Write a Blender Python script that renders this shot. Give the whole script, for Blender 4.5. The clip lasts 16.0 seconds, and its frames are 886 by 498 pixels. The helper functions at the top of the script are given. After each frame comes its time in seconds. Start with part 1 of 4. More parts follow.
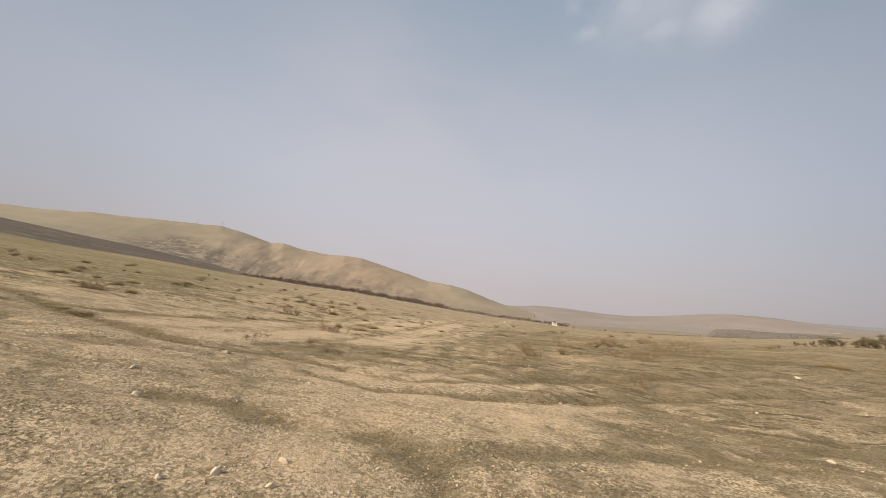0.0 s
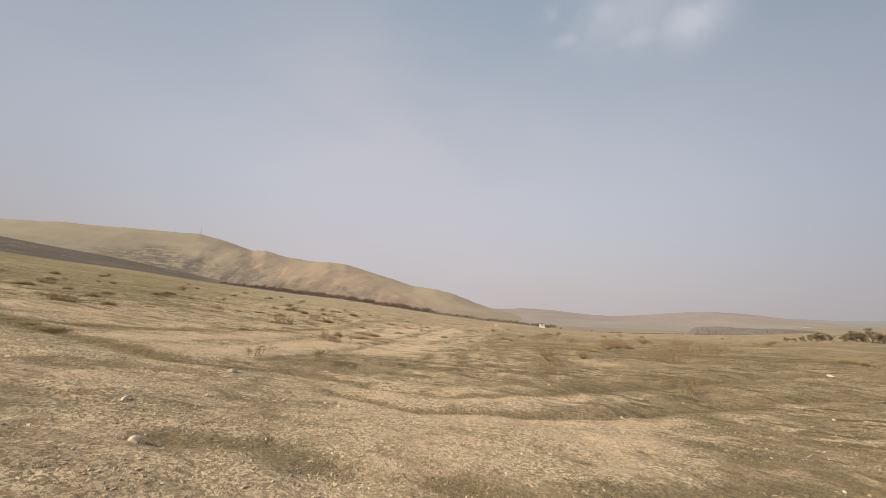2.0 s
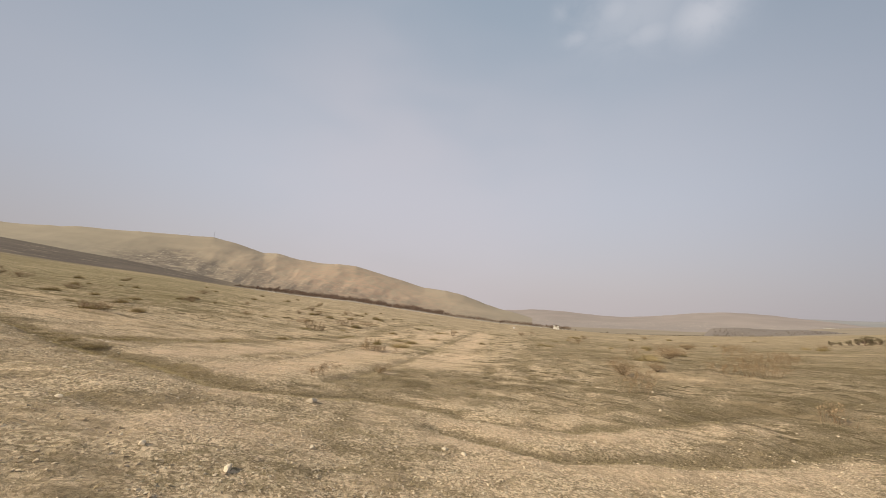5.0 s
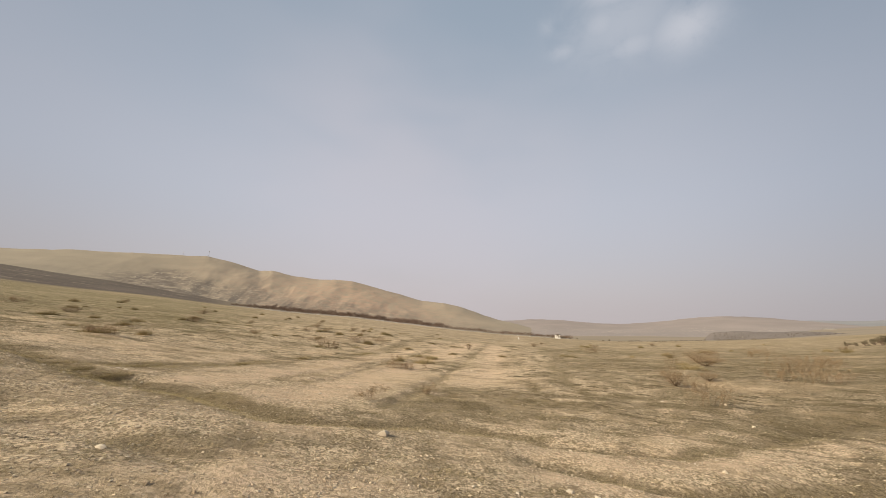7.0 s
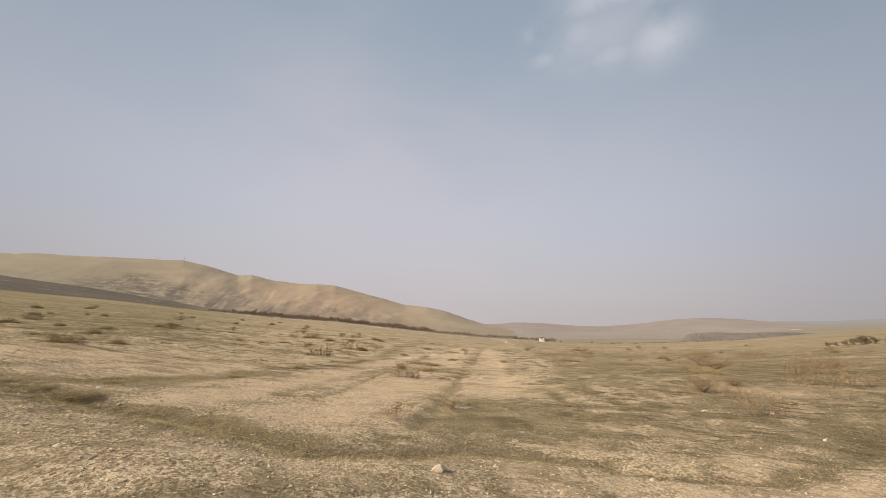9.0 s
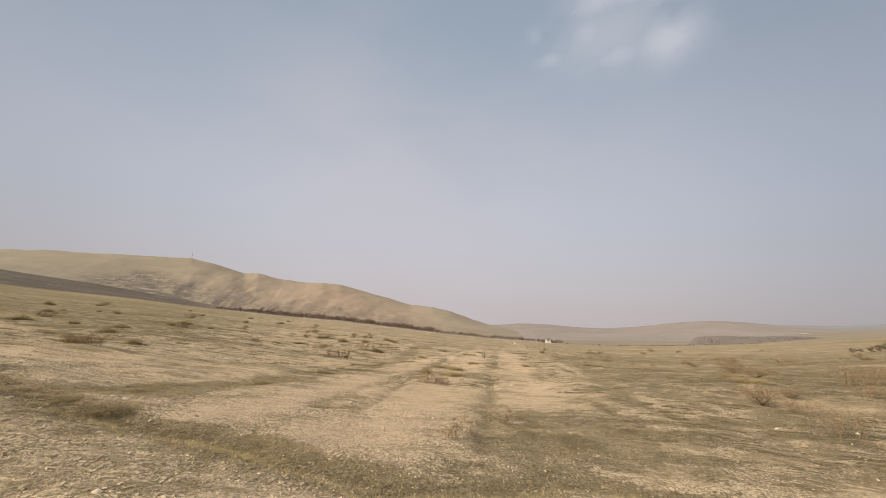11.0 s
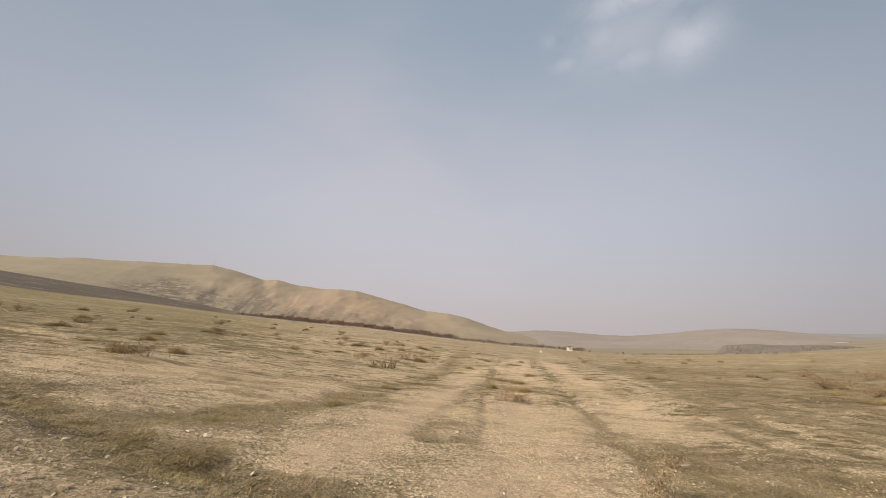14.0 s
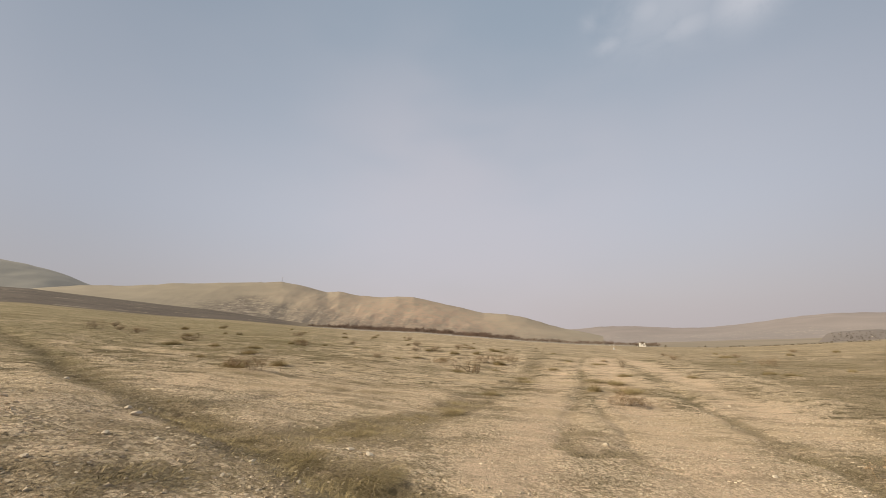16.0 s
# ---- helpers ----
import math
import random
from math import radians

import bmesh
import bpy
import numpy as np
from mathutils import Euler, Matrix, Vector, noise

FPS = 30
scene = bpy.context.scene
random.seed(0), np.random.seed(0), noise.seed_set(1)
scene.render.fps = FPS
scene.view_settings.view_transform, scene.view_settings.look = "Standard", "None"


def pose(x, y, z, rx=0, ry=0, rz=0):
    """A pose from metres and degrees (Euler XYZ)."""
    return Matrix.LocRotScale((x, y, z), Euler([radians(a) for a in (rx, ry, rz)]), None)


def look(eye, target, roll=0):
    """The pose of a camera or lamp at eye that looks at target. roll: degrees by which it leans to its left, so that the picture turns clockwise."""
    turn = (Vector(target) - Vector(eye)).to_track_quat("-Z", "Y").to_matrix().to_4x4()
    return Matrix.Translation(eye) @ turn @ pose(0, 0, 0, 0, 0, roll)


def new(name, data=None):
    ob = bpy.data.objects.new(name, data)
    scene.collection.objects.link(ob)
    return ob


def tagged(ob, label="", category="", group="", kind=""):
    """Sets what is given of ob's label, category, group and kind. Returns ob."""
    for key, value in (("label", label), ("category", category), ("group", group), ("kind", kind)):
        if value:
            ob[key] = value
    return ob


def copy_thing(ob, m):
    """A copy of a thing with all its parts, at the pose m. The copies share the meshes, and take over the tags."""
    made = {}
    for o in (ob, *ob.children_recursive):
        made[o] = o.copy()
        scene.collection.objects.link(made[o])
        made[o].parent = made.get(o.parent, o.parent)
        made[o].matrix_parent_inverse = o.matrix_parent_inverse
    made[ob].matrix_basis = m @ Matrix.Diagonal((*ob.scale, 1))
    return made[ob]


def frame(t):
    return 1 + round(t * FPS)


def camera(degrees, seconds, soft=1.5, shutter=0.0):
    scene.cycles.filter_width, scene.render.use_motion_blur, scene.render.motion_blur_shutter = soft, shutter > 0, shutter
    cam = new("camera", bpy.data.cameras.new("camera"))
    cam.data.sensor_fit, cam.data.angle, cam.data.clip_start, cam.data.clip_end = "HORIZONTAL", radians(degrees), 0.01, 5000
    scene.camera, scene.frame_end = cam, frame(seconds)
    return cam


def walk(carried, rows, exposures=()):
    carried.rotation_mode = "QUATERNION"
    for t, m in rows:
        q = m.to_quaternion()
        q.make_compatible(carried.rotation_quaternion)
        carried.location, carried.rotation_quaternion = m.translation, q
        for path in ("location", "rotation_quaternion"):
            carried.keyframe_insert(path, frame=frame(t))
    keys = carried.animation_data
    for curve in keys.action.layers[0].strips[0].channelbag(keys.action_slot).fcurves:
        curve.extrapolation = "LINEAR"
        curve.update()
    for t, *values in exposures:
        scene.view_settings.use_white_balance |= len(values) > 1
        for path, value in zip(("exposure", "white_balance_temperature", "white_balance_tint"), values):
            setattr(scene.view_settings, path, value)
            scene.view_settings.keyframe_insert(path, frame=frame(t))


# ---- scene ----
# The eye in metres, then yaw, pitch and roll in degrees.
PATH = [
    (0, (-0.057, 0.104, 1.556), 1.43, 8.30, 5.56),
    (0.5, (-0.379, 0.323, 1.561), -0.99, 7.79, 5.57),
    (1, (-0.594, 0.564, 1.479), -0.24, 9.28, 4.88),
    (1.5, (-0.817, 0.893, 1.526), -0.69, 7.26, 4.88),
    (2, (-1.061, 1.050, 1.460), -0.95, 9.21, 4.17),
    (2.5, (-1.363, 1.192, 1.495), -1.73, 9.34, 5.47),
    (3, (-1.585, 1.407, 1.442), 2.30, 10.40, 2.76),
    (3.2, (-1.662, 1.524, 1.493), 3.26, 8.39, 3.01),
    (5.3, (-2.809, 2.295, 1.565), 0.42, 9.82, 4.05),
    (5.5, (-2.894, 2.377, 1.540), 1.55, 10.39, 4.36),
    (6, (-3.245, 2.480, 1.508), -1.98, 10.13, 1.81),
    (6.5, (-3.538, 2.629, 1.507), -2.18, 11.54, 4.37),
    (7, (-3.836, 2.911, 1.493), 0.01, 11.31, 2.19),
    (7.5, (-4.026, 3.130, 1.507), 0.34, 11.10, 2.87),
    (8, (-4.299, 3.369, 1.501), -1.13, 11.36, 3.16),
    (8.5, (-4.475, 3.515, 1.484), -2.60, 12.07, 3.65),
    (9, (-4.681, 3.809, 1.479), -2.69, 12.02, 1.66),
    (9.2, (-4.717, 3.911, 1.504), -2.16, 11.14, 2.34),
    (11.3, (-5.676, 4.663, 1.563), -1.73, 12.50, 2.28),
    (11.5, (-5.790, 4.828, 1.551), 0.16, 12.82, 3.15),
    (12, (-6.190, 5.123, 1.573), 1.06, 12.58, 4.05),
    (12.5, (-6.386, 5.212, 1.593), -1.06, 12.59, 4.07),
    (13, (-6.627, 5.395, 1.587), -3.02, 11.89, 1.53),
    (13.5, (-6.903, 5.675, 1.561), 0.00, 12.24, 1.76),
    (14, (-7.248, 5.855, 1.563), 0.60, 12.90, 2.57),
    (14.5, (-7.522, 6.064, 1.521), 4.10, 13.33, 1.26),
    (15, (-7.827, 6.226, 1.531), 5.50, 11.85, 2.42),
    (15.5, (-8.115, 6.131, 1.536), 5.27, 12.51, -2.61),
    (16, (-8.341, 6.189, 1.564), 9.01, 13.12, -0.25),
]


def eye_pose(place, yaw, pitch, roll):
    return pose(*place, 0, 0, yaw) @ pose(0, 0, 0, 90 + pitch) @ pose(0, 0, 0, 0, 0, roll)


cam = camera(102.0, 16.0, soft=0.5)
walk(cam, [(t, eye_pose(place, yaw, pitch, roll)) for t, place, yaw, pitch, roll in PATH], exposures=[(0, 0.09), (12.5, 0.08), (16, 0.05)])

# ---- sun and sky ----
SUN_AZ, SUN_EL = radians(-112), radians(32)
to_sun = Vector((math.sin(SUN_AZ) * math.cos(SUN_EL), math.cos(SUN_AZ) * math.cos(SUN_EL), math.sin(SUN_EL)))
sun = new("sun", bpy.data.lights.new("sun", "SUN"))
sun.data.energy, sun.data.angle, sun.data.color = 4.8, radians(1.2), (1.0, 0.89, 0.68)
sun.matrix_world = look(to_sun * 50, (0, 0, 0))

world = bpy.data.worlds.new("hazy_sky")
scene.world = world
world.use_nodes = True
wt = world.node_tree
wt.nodes.clear()


class Graph:
    """A short way to write node trees."""

    def __init__(self, tree):
        self.tree = tree

    def put(self, kind, **values):
        node = self.tree.nodes.new(kind)
        for key, value in values.items():
            setattr(node, key, value)
        return node

    def wire(self, source, node, slot):
        self.tree.links.new(source, node.inputs[slot])

    def feed(self, node, slot, value):
        if isinstance(value, bpy.types.NodeSocket):
            self.wire(value, node, slot)
        else:
            node.inputs[slot].default_value = value

    def math(self, op, a, b=0.0, c=None, clamp=False):
        node = self.put("ShaderNodeMath", operation=op, use_clamp=clamp)
        self.feed(node, 0, a)
        self.feed(node, 1, b)
        if c is not None:
            self.feed(node, 2, c)
        return node.outputs[0]

    def mix(self, f, a, b, blend="MIX"):
        node = self.put("ShaderNodeMix", data_type="RGBA", blend_type=blend)
        self.feed(node, 0, f)
        for slot, value in ((6, a), (7, b)):
            self.feed(node, slot, value if isinstance(value, bpy.types.NodeSocket) else (*value, 1.0))
        return node.outputs[2]

    def ramp(self, f, low, high):
        node = self.put("ShaderNodeMapRange", interpolation_type="SMOOTHSTEP")
        self.feed(node, 0, f)
        node.inputs[1].default_value, node.inputs[2].default_value = low, high
        return node.outputs[0]

    def noise(self, where, scale, detail=4.0, rough=0.55, warp=0.0):
        node = self.put("ShaderNodeTexNoise")
        self.feed(node, "Vector", where)
        node.inputs["Scale"].default_value, node.inputs["Detail"].default_value = scale, detail
        node.inputs["Roughness"].default_value, node.inputs["Distortion"].default_value = rough, warp
        return node.outputs[0]

    def cells(self, where, scale, feature="F1"):
        node = self.put("ShaderNodeTexVoronoi", feature=feature)
        self.feed(node, "Vector", where)
        node.inputs["Scale"].default_value = scale
        return node

    def scaled(self, where, x, y, z):
        node = self.put("ShaderNodeMapping")
        self.wire(where, node, 0)
        node.inputs["Scale"].default_value = (x, y, z)
        return node.outputs[0]


w = Graph(wt)
sky = w.put("ShaderNodeTexSky", sky_type="NISHITA", sun_disc=False)
sky.sun_elevation, sky.sun_rotation, sky.dust_density, sky.air_density = SUN_EL, SUN_AZ, 6.0, 1.2
sky_dim = w.mix(1.0, sky.outputs[0], (0.09, 0.09, 0.09), "MULTIPLY")
way = w.put("ShaderNodeTexCoord").outputs["Generated"]
split = w.put("ShaderNodeSeparateXYZ")
w.wire(way, split, 0)
height = split.outputs[2]
veil = w.mix(w.ramp(height, -0.02, 0.32), (0.6, 0.545, 0.545), (0.54, 0.57, 0.64))
veil = w.mix(w.ramp(height, 0.25, 0.75), veil, (0.35, 0.425, 0.51))
patchy = w.noise(w.scaled(way, 1.0, 1.0, 2.2), 1.6, 3.0, 0.5)
veil = w.mix(w.math("MULTIPLY", w.ramp(patchy, 0.35, 0.8), 0.22), veil, (0.62, 0.6, 0.64))
air = w.mix(0.82, sky_dim, veil)
# Lens falloff put into the sky colour: dimmer away from straight ahead.
def along(az, el):
    node = w.put("ShaderNodeVectorMath", operation="DOT_PRODUCT")
    w.wire(way, node, 0)
    node.inputs[1].default_value = (math.sin(az) * math.cos(el), math.cos(az) * math.cos(el), math.sin(el))
    return node.outputs["Value"]


rosy = w.math("MULTIPLY", w.ramp(along(radians(-6), radians(19)), 0.86, 1.0), w.ramp(patchy, 0.3, 0.65))
air = w.mix(w.math("MULTIPLY", rosy, 0.3), air, (0.6, 0.56, 0.6))
lens_falloff = w.ramp(along(radians(0), radians(14)), 0.5, 0.97)
air = w.mix(1.0, air, w.mix(lens_falloff, (0.755, 0.765, 0.79), (1.0, 0.985, 0.985)), "MULTIPLY")
# One small ragged cloud: puffs by azimuth, elevation, half widths and thickness.
PUFFS = [(37.3, 37.6, 4.0, 2.5, 1.0), (30.0, 44.4, 6.8, 1.9, 0.95), (26.0, 41.0, 3.0, 1.9, 0.7), (30.3, 37.7, 3.6, 1.5, 0.68), (19.6, 38.9, 2.4, 1.0, 0.6),
         (29.0, 40.6, 8.5, 4.4, 0.58), (17.5, 42.3, 1.6, 1.4, 0.35), (36.5, 42.6, 4.5, 1.6, 0.5)]
body = None
for az, el, half_u, half_v, thick in PUFFS:
    az, el = radians(az), radians(el)
    across = w.math("DIVIDE", along(az + math.pi / 2, 0), radians(half_u) * math.cos(el))
    upward = w.math("DIVIDE", along(az, el + math.pi / 2), radians(half_v))
    away = w.math("ADD", w.math("MULTIPLY", across, across), w.math("MULTIPLY", upward, upward))
    puff = w.math("MULTIPLY", w.math("POWER", math.e, w.math("MULTIPLY", away, -0.8)), thick)
    puff = w.math("MULTIPLY", puff, w.ramp(along(az, el), 0.5, 0.8))
    body = puff if body is None else w.math("MAXIMUM", body, puff)
wisp = w.noise(w.scaled(way, 1.0, 1.0, 1.5), 11.0, 6.0, 0.6, 0.4)
body = w.math("MULTIPLY", body, w.ramp(w.math("ADD", wisp, w.math("MULTIPLY", body, 0.25)), 0.24, 0.7))
air = w.mix(w.math("MULTIPLY", body, 0.72), air, (0.57, 0.58, 0.63))
back = w.put("ShaderNodeBackground")
w.wire(air, back, "Color")
back.inputs["Strength"].default_value = 1.0
w.wire(back.outputs[0], w.put("ShaderNodeOutputWorld"), 0)


# ---- materials ----
def material(name, rough=0.9):
    m = bpy.data.materials.new(name)
    m.use_nodes = True
    g = Graph(m.node_tree)
    shader = m.node_tree.nodes["Principled BSDF"]
    shader.inputs["Roughness"].default_value = rough
    shader.inputs["Specular IOR Level"].default_value = 0.1
    return m, g, shader


def place_of(g):
    return g.put("ShaderNodeTexCoord").outputs["Object"]


def bump(g, shader, height, strength=0.5, distance=0.02):
    node = g.put("ShaderNodeBump")
    g.feed(node, "Height", height)
    node.inputs["Strength"].default_value, node.inputs["Distance"].default_value = strength, distance
    g.wire(node.outputs[0], shader, "Normal")


def attribute(g, name):
    return g.put("ShaderNodeAttribute", attribute_name=name).outputs["Fac"]


def ground_material():
    m, g, s = material("dry_field_soil", 0.95)
    p = place_of(g)
    cover, plain = attribute(g, "cover"), attribute(g, "plain")
    lane, tilled = attribute(g, "lane"), attribute(g, "tilled")
    broad = g.noise(p, 0.35, 4.0)
    fine = g.noise(p, 7.0, 6.0, 0.65)
    grit = g.noise(p, 60.0, 3.0, 0.7)
    soil = g.mix(g.ramp(broad, 0.35, 0.7), (0.64, 0.48, 0.316), (0.575, 0.438, 0.29))
    soil = g.mix(g.ramp(fine, 0.4, 0.68), soil, (0.7, 0.515, 0.348))
    soil = g.mix(g.math("MULTIPLY", g.ramp(grit, 0.5, 0.58), 0.38), soil, (0.2, 0.145, 0.085))
    # Gravel pressed into the crust.
    stony = g.ramp(g.noise(p, 1.3, 4.0), 0.36, 0.58)
    pebbles, chips = g.cells(p, 17.0), g.cells(p, 42.0)
    tone, lump = g.put("ShaderNodeSeparateColor"), g.put("ShaderNodeSeparateColor")
    g.wire(chips.outputs["Color"], tone, 0)
    g.wire(pebbles.outputs["Color"], lump, 0)
    grain = g.mix(g.ramp(tone.outputs[0], 0.25, 0.75), (0.215, 0.157, 0.095), (0.8, 0.63, 0.43))
    soil = g.mix(g.math("ADD", 0.3, g.math("MULTIPLY", stony, 0.4)), soil, grain)
    chip = g.math("SUBTRACT", 1.0, g.ramp(pebbles.outputs["Distance"], 0.14, 0.26))
    chip = g.math("MULTIPLY", g.math("MULTIPLY", chip, stony), g.ramp(lump.outputs[1], 0.45, 0.6))
    soil = g.mix(g.math("MULTIPLY", chip, 0.9), soil, (0.7, 0.6, 0.44))
    soil = g.mix(g.math("MULTIPLY", lane, 0.5), soil, (0.73, 0.525, 0.36))
    # Dead weeds and litter in three sizes. Plough-line streaks hold grass and painted ridge shade.
    held = g.math("SUBTRACT", 1.0, g.math("MULTIPLY", lane, 0.6))
    litter = g.math("MULTIPLY", g.ramp(g.noise(p, 13.0, 4.0, 0.65), 0.55, 0.61), held)
    clump = g.math("MULTIPLY", g.ramp(g.noise(p, 2.6, 7.0, 0.76, 0.5), 0.545, 0.6), held)
    along = attribute(g, "along")
    lined = []
    for angle, sx, sy in ((-0.16, 0.22, 1.0), (0.5, 0.3, 1.0)):
        turned = g.put("ShaderNodeMapping")
        g.wire(p, turned, 0)
        turned.inputs["Rotation"].default_value = (0, 0, angle)
        lines = g.scaled(turned.outputs[0], sx, sy, 1.0)
        lined.append((g.noise(lines, 1.7, 6.0, 0.74, 0.3), g.noise(lines, 0.38, 8.0, 0.76, 0.2), g.noise(lines, 3.2, 4.0, 0.72, 0.2)))

    def either(k):
        blend = g.put("ShaderNodeMix")
        g.wire(along, blend, 0)
        g.wire(lined[0][k], blend, 2)
        g.wire(lined[1][k], blend, 3)
        return blend.outputs[0]

    drift, rows, ridge = g.ramp(either(0), 0.545, 0.585), either(1), g.ramp(either(2), 0.55, 0.585)
    swath, scuffed = g.ramp(rows, 0.54, 0.58), g.math("SUBTRACT", 1.0, g.ramp(rows, 0.41, 0.45))
    drift = g.math("MULTIPLY", g.math("MAXIMUM", drift, ridge), g.math("MULTIPLY", held, tilled))
    soil = g.mix(g.math("MULTIPLY", litter, 0.5), soil, (0.16, 0.122, 0.058))
    soil = g.mix(g.math("MULTIPLY", clump, 0.45), soil, (0.19, 0.15, 0.073))
    soil = g.mix(g.math("MULTIPLY", drift, 0.9), soil, (0.13, 0.099, 0.05))
    # Dry stubble and low weeds.
    weave = g.noise(p, 28.0, 5.0, 0.8, 1.2)
    straw = g.mix(g.ramp(weave, 0.44, 0.58), (0.17, 0.13, 0.075), (0.62, 0.475, 0.295))
    straw = g.mix(g.math("MULTIPLY", g.ramp(g.noise(p, 0.9, 3.0), 0.45, 0.75), 0.45), straw, (0.262, 0.224, 0.116))
    # Beside the track: denser brown weeds, darkened further for lens falloff.
    weeds_falloff = g.math("MULTIPLY", along, g.ramp(g.noise(p, 0.5, 5.0, 0.65), 0.3, 0.6))
    straw = g.mix(g.math("MULTIPLY", weeds_falloff, 0.4), straw, (0.185, 0.146, 0.083))
    straw = g.mix(g.math("MULTIPLY", attribute(g, "olive"), 0.6), straw, (0.225, 0.187, 0.085))
    edge = g.math("ADD", cover, g.math("MULTIPLY", g.math("SUBTRACT", g.noise(p, 4.0, 7.0, 0.8), 0.5), 2.0))
    edge = g.math("ADD", edge, g.math("MULTIPLY", g.math("SUBTRACT", g.noise(p, 0.9, 4.0, 0.7), 0.5), 0.6))
    mask = g.ramp(edge, 0.42, 0.9)
    thick = g.math("ADD", 0.46, g.math("MULTIPLY", g.ramp(cover, 0.6, 1.0), 0.25))
    field = g.mix(g.math("MULTIPLY", mask, thick), soil, straw)
    field = g.mix(g.math("MULTIPLY", g.math("MULTIPLY", swath, g.math("MULTIPLY", held, tilled)), 0.55), field, (0.185, 0.14, 0.07))
    field = g.mix(g.math("MULTIPLY", g.math("MULTIPLY", scuffed, tilled), 0.5), field, (0.58, 0.43, 0.275))
    belt = g.noise(g.scaled(p, 0.35, 1.0, 1.0), 0.035, 7.0, 0.68, 0.4)
    field = g.mix(g.math("MULTIPLY", g.math("MULTIPLY", g.ramp(belt, 0.5, 0.62), tilled), 0.4), field, (0.2, 0.16, 0.08))
    field = g.mix(g.math("MULTIPLY", g.math("MULTIPLY", g.math("SUBTRACT", 1.0, g.ramp(belt, 0.36, 0.46)), tilled), 0.4), field, (0.58, 0.43, 0.265))
    # Olive weeds mottle the field towards the dark plain.
    mottle = g.ramp(g.noise(p, 0.9, 9.0, 0.82, 0.4), 0.5, 0.56)
    field = g.mix(g.math("MULTIPLY", g.math("MULTIPLY", mottle, attribute(g, "olive")), 0.6), field, (0.175, 0.145, 0.072))
    # Shade of the furrow cuts, put into the colour as broken dark brown.
    cut_shade = g.math("MULTIPLY", attribute(g, "furrow"), g.ramp(g.noise(p, 5.0, 6.0, 0.75), 0.4, 0.56))
    field = g.mix(g.math("MULTIPLY", cut_shade, 0.75), field, (0.115, 0.084, 0.042))
    # The dark plain far off, with pale scrapes.
    far_plain = g.mix(g.ramp(g.noise(p, 0.02, 4.0), 0.35, 0.7), (0.105, 0.083, 0.069), (0.14, 0.111, 0.09))
    far_plain = g.mix(g.math("MULTIPLY", g.ramp(g.noise(p, 0.3, 5.0, 0.7), 0.45, 0.65), 0.5), far_plain, (0.19, 0.15, 0.105))
    scrape = g.ramp(g.noise(p, 0.03, 6.0, 0.7), 0.6, 0.64)
    far_plain = g.mix(g.math("MULTIPLY", scrape, 0.5), far_plain, (0.42, 0.34, 0.24))
    field = g.mix(plain, field, far_plain)
    valley = g.mix(g.ramp(g.noise(p, 0.008, 5.0), 0.4, 0.65), (0.31, 0.252, 0.186), (0.27, 0.22, 0.162))
    field = g.mix(attribute(g, "valley"), field, valley)
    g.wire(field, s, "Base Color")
    rubble = g.noise(p, 19.0, 5.0, 0.75)
    h = g.math("ADD", g.math("ADD", g.math("MULTIPLY", fine, 0.7), g.math("MULTIPLY", rubble, 0.55)), g.math("MULTIPLY", grit, 0.3))
    h = g.math("ADD", h, g.math("ADD", g.math("MULTIPLY", chip, 0.35), g.math("MULTIPLY", g.math("MULTIPLY", weave, mask), 0.9)))
    bump(g, s, h, 1.0, 0.052)
    return m


def hill_material(name, low, mid, red, grey, scale):
    m, g, s = material(name, 0.95)
    p = place_of(g)
    a = g.noise(p, scale, 6.0, 0.55, 0.3)
    b = g.noise(p, scale * 6.0, 5.0, 0.6)
    c = g.mix(g.ramp(a, 0.35, 0.68), low, mid)
    c = g.mix(g.math("MULTIPLY", attribute(g, "red"), g.ramp(b, 0.25, 0.7)), c, red)
    c = g.mix(g.math("MULTIPLY", attribute(g, "foot"), g.ramp(g.noise(p, scale * 3.0, 6.0, 0.6, 1.0), 0.28, 0.58)), c, grey)
    streak = g.ramp(g.noise(g.scaled(p, 0.8, 0.8, 2.0), scale * 7.0, 7.0, 0.65, 2.0), 0.56, 0.63)
    c = g.mix(g.math("MULTIPLY", g.math("MULTIPLY", streak, attribute(g, "foot")), 0.75), c, (0.54, 0.455, 0.35))
    c = g.mix(g.math("MULTIPLY", g.ramp(b, 0.5, 0.85), 0.08), c, (0.3, 0.25, 0.16))
    g.wire(c, s, "Base Color")
    bump(g, s, g.math("ADD", a, g.math("MULTIPLY", b, 0.5)), 0.1, 3.0)
    return m


def speckled(name, dark, light, scale, rough=0.85, strength=0.4, distance=0.01):
    m, g, s = material(name, rough)
    p = place_of(g)
    pick = g.put("ShaderNodeObjectInfo").outputs["Random"]
    isle = g.put("ShaderNodeNewGeometry").outputs["Random Per Island"]
    n = g.noise(p, scale, 5.0, 0.65)
    f = g.math("ADD", g.math("MULTIPLY", n, 0.6), g.math("ADD", g.math("MULTIPLY", isle, 0.45), g.math("MULTIPLY", pick, 0.15)))
    g.wire(g.mix(g.ramp(f, 0.25, 0.95), dark, light), s, "Base Color")
    bump(g, s, n, strength, distance)
    return m


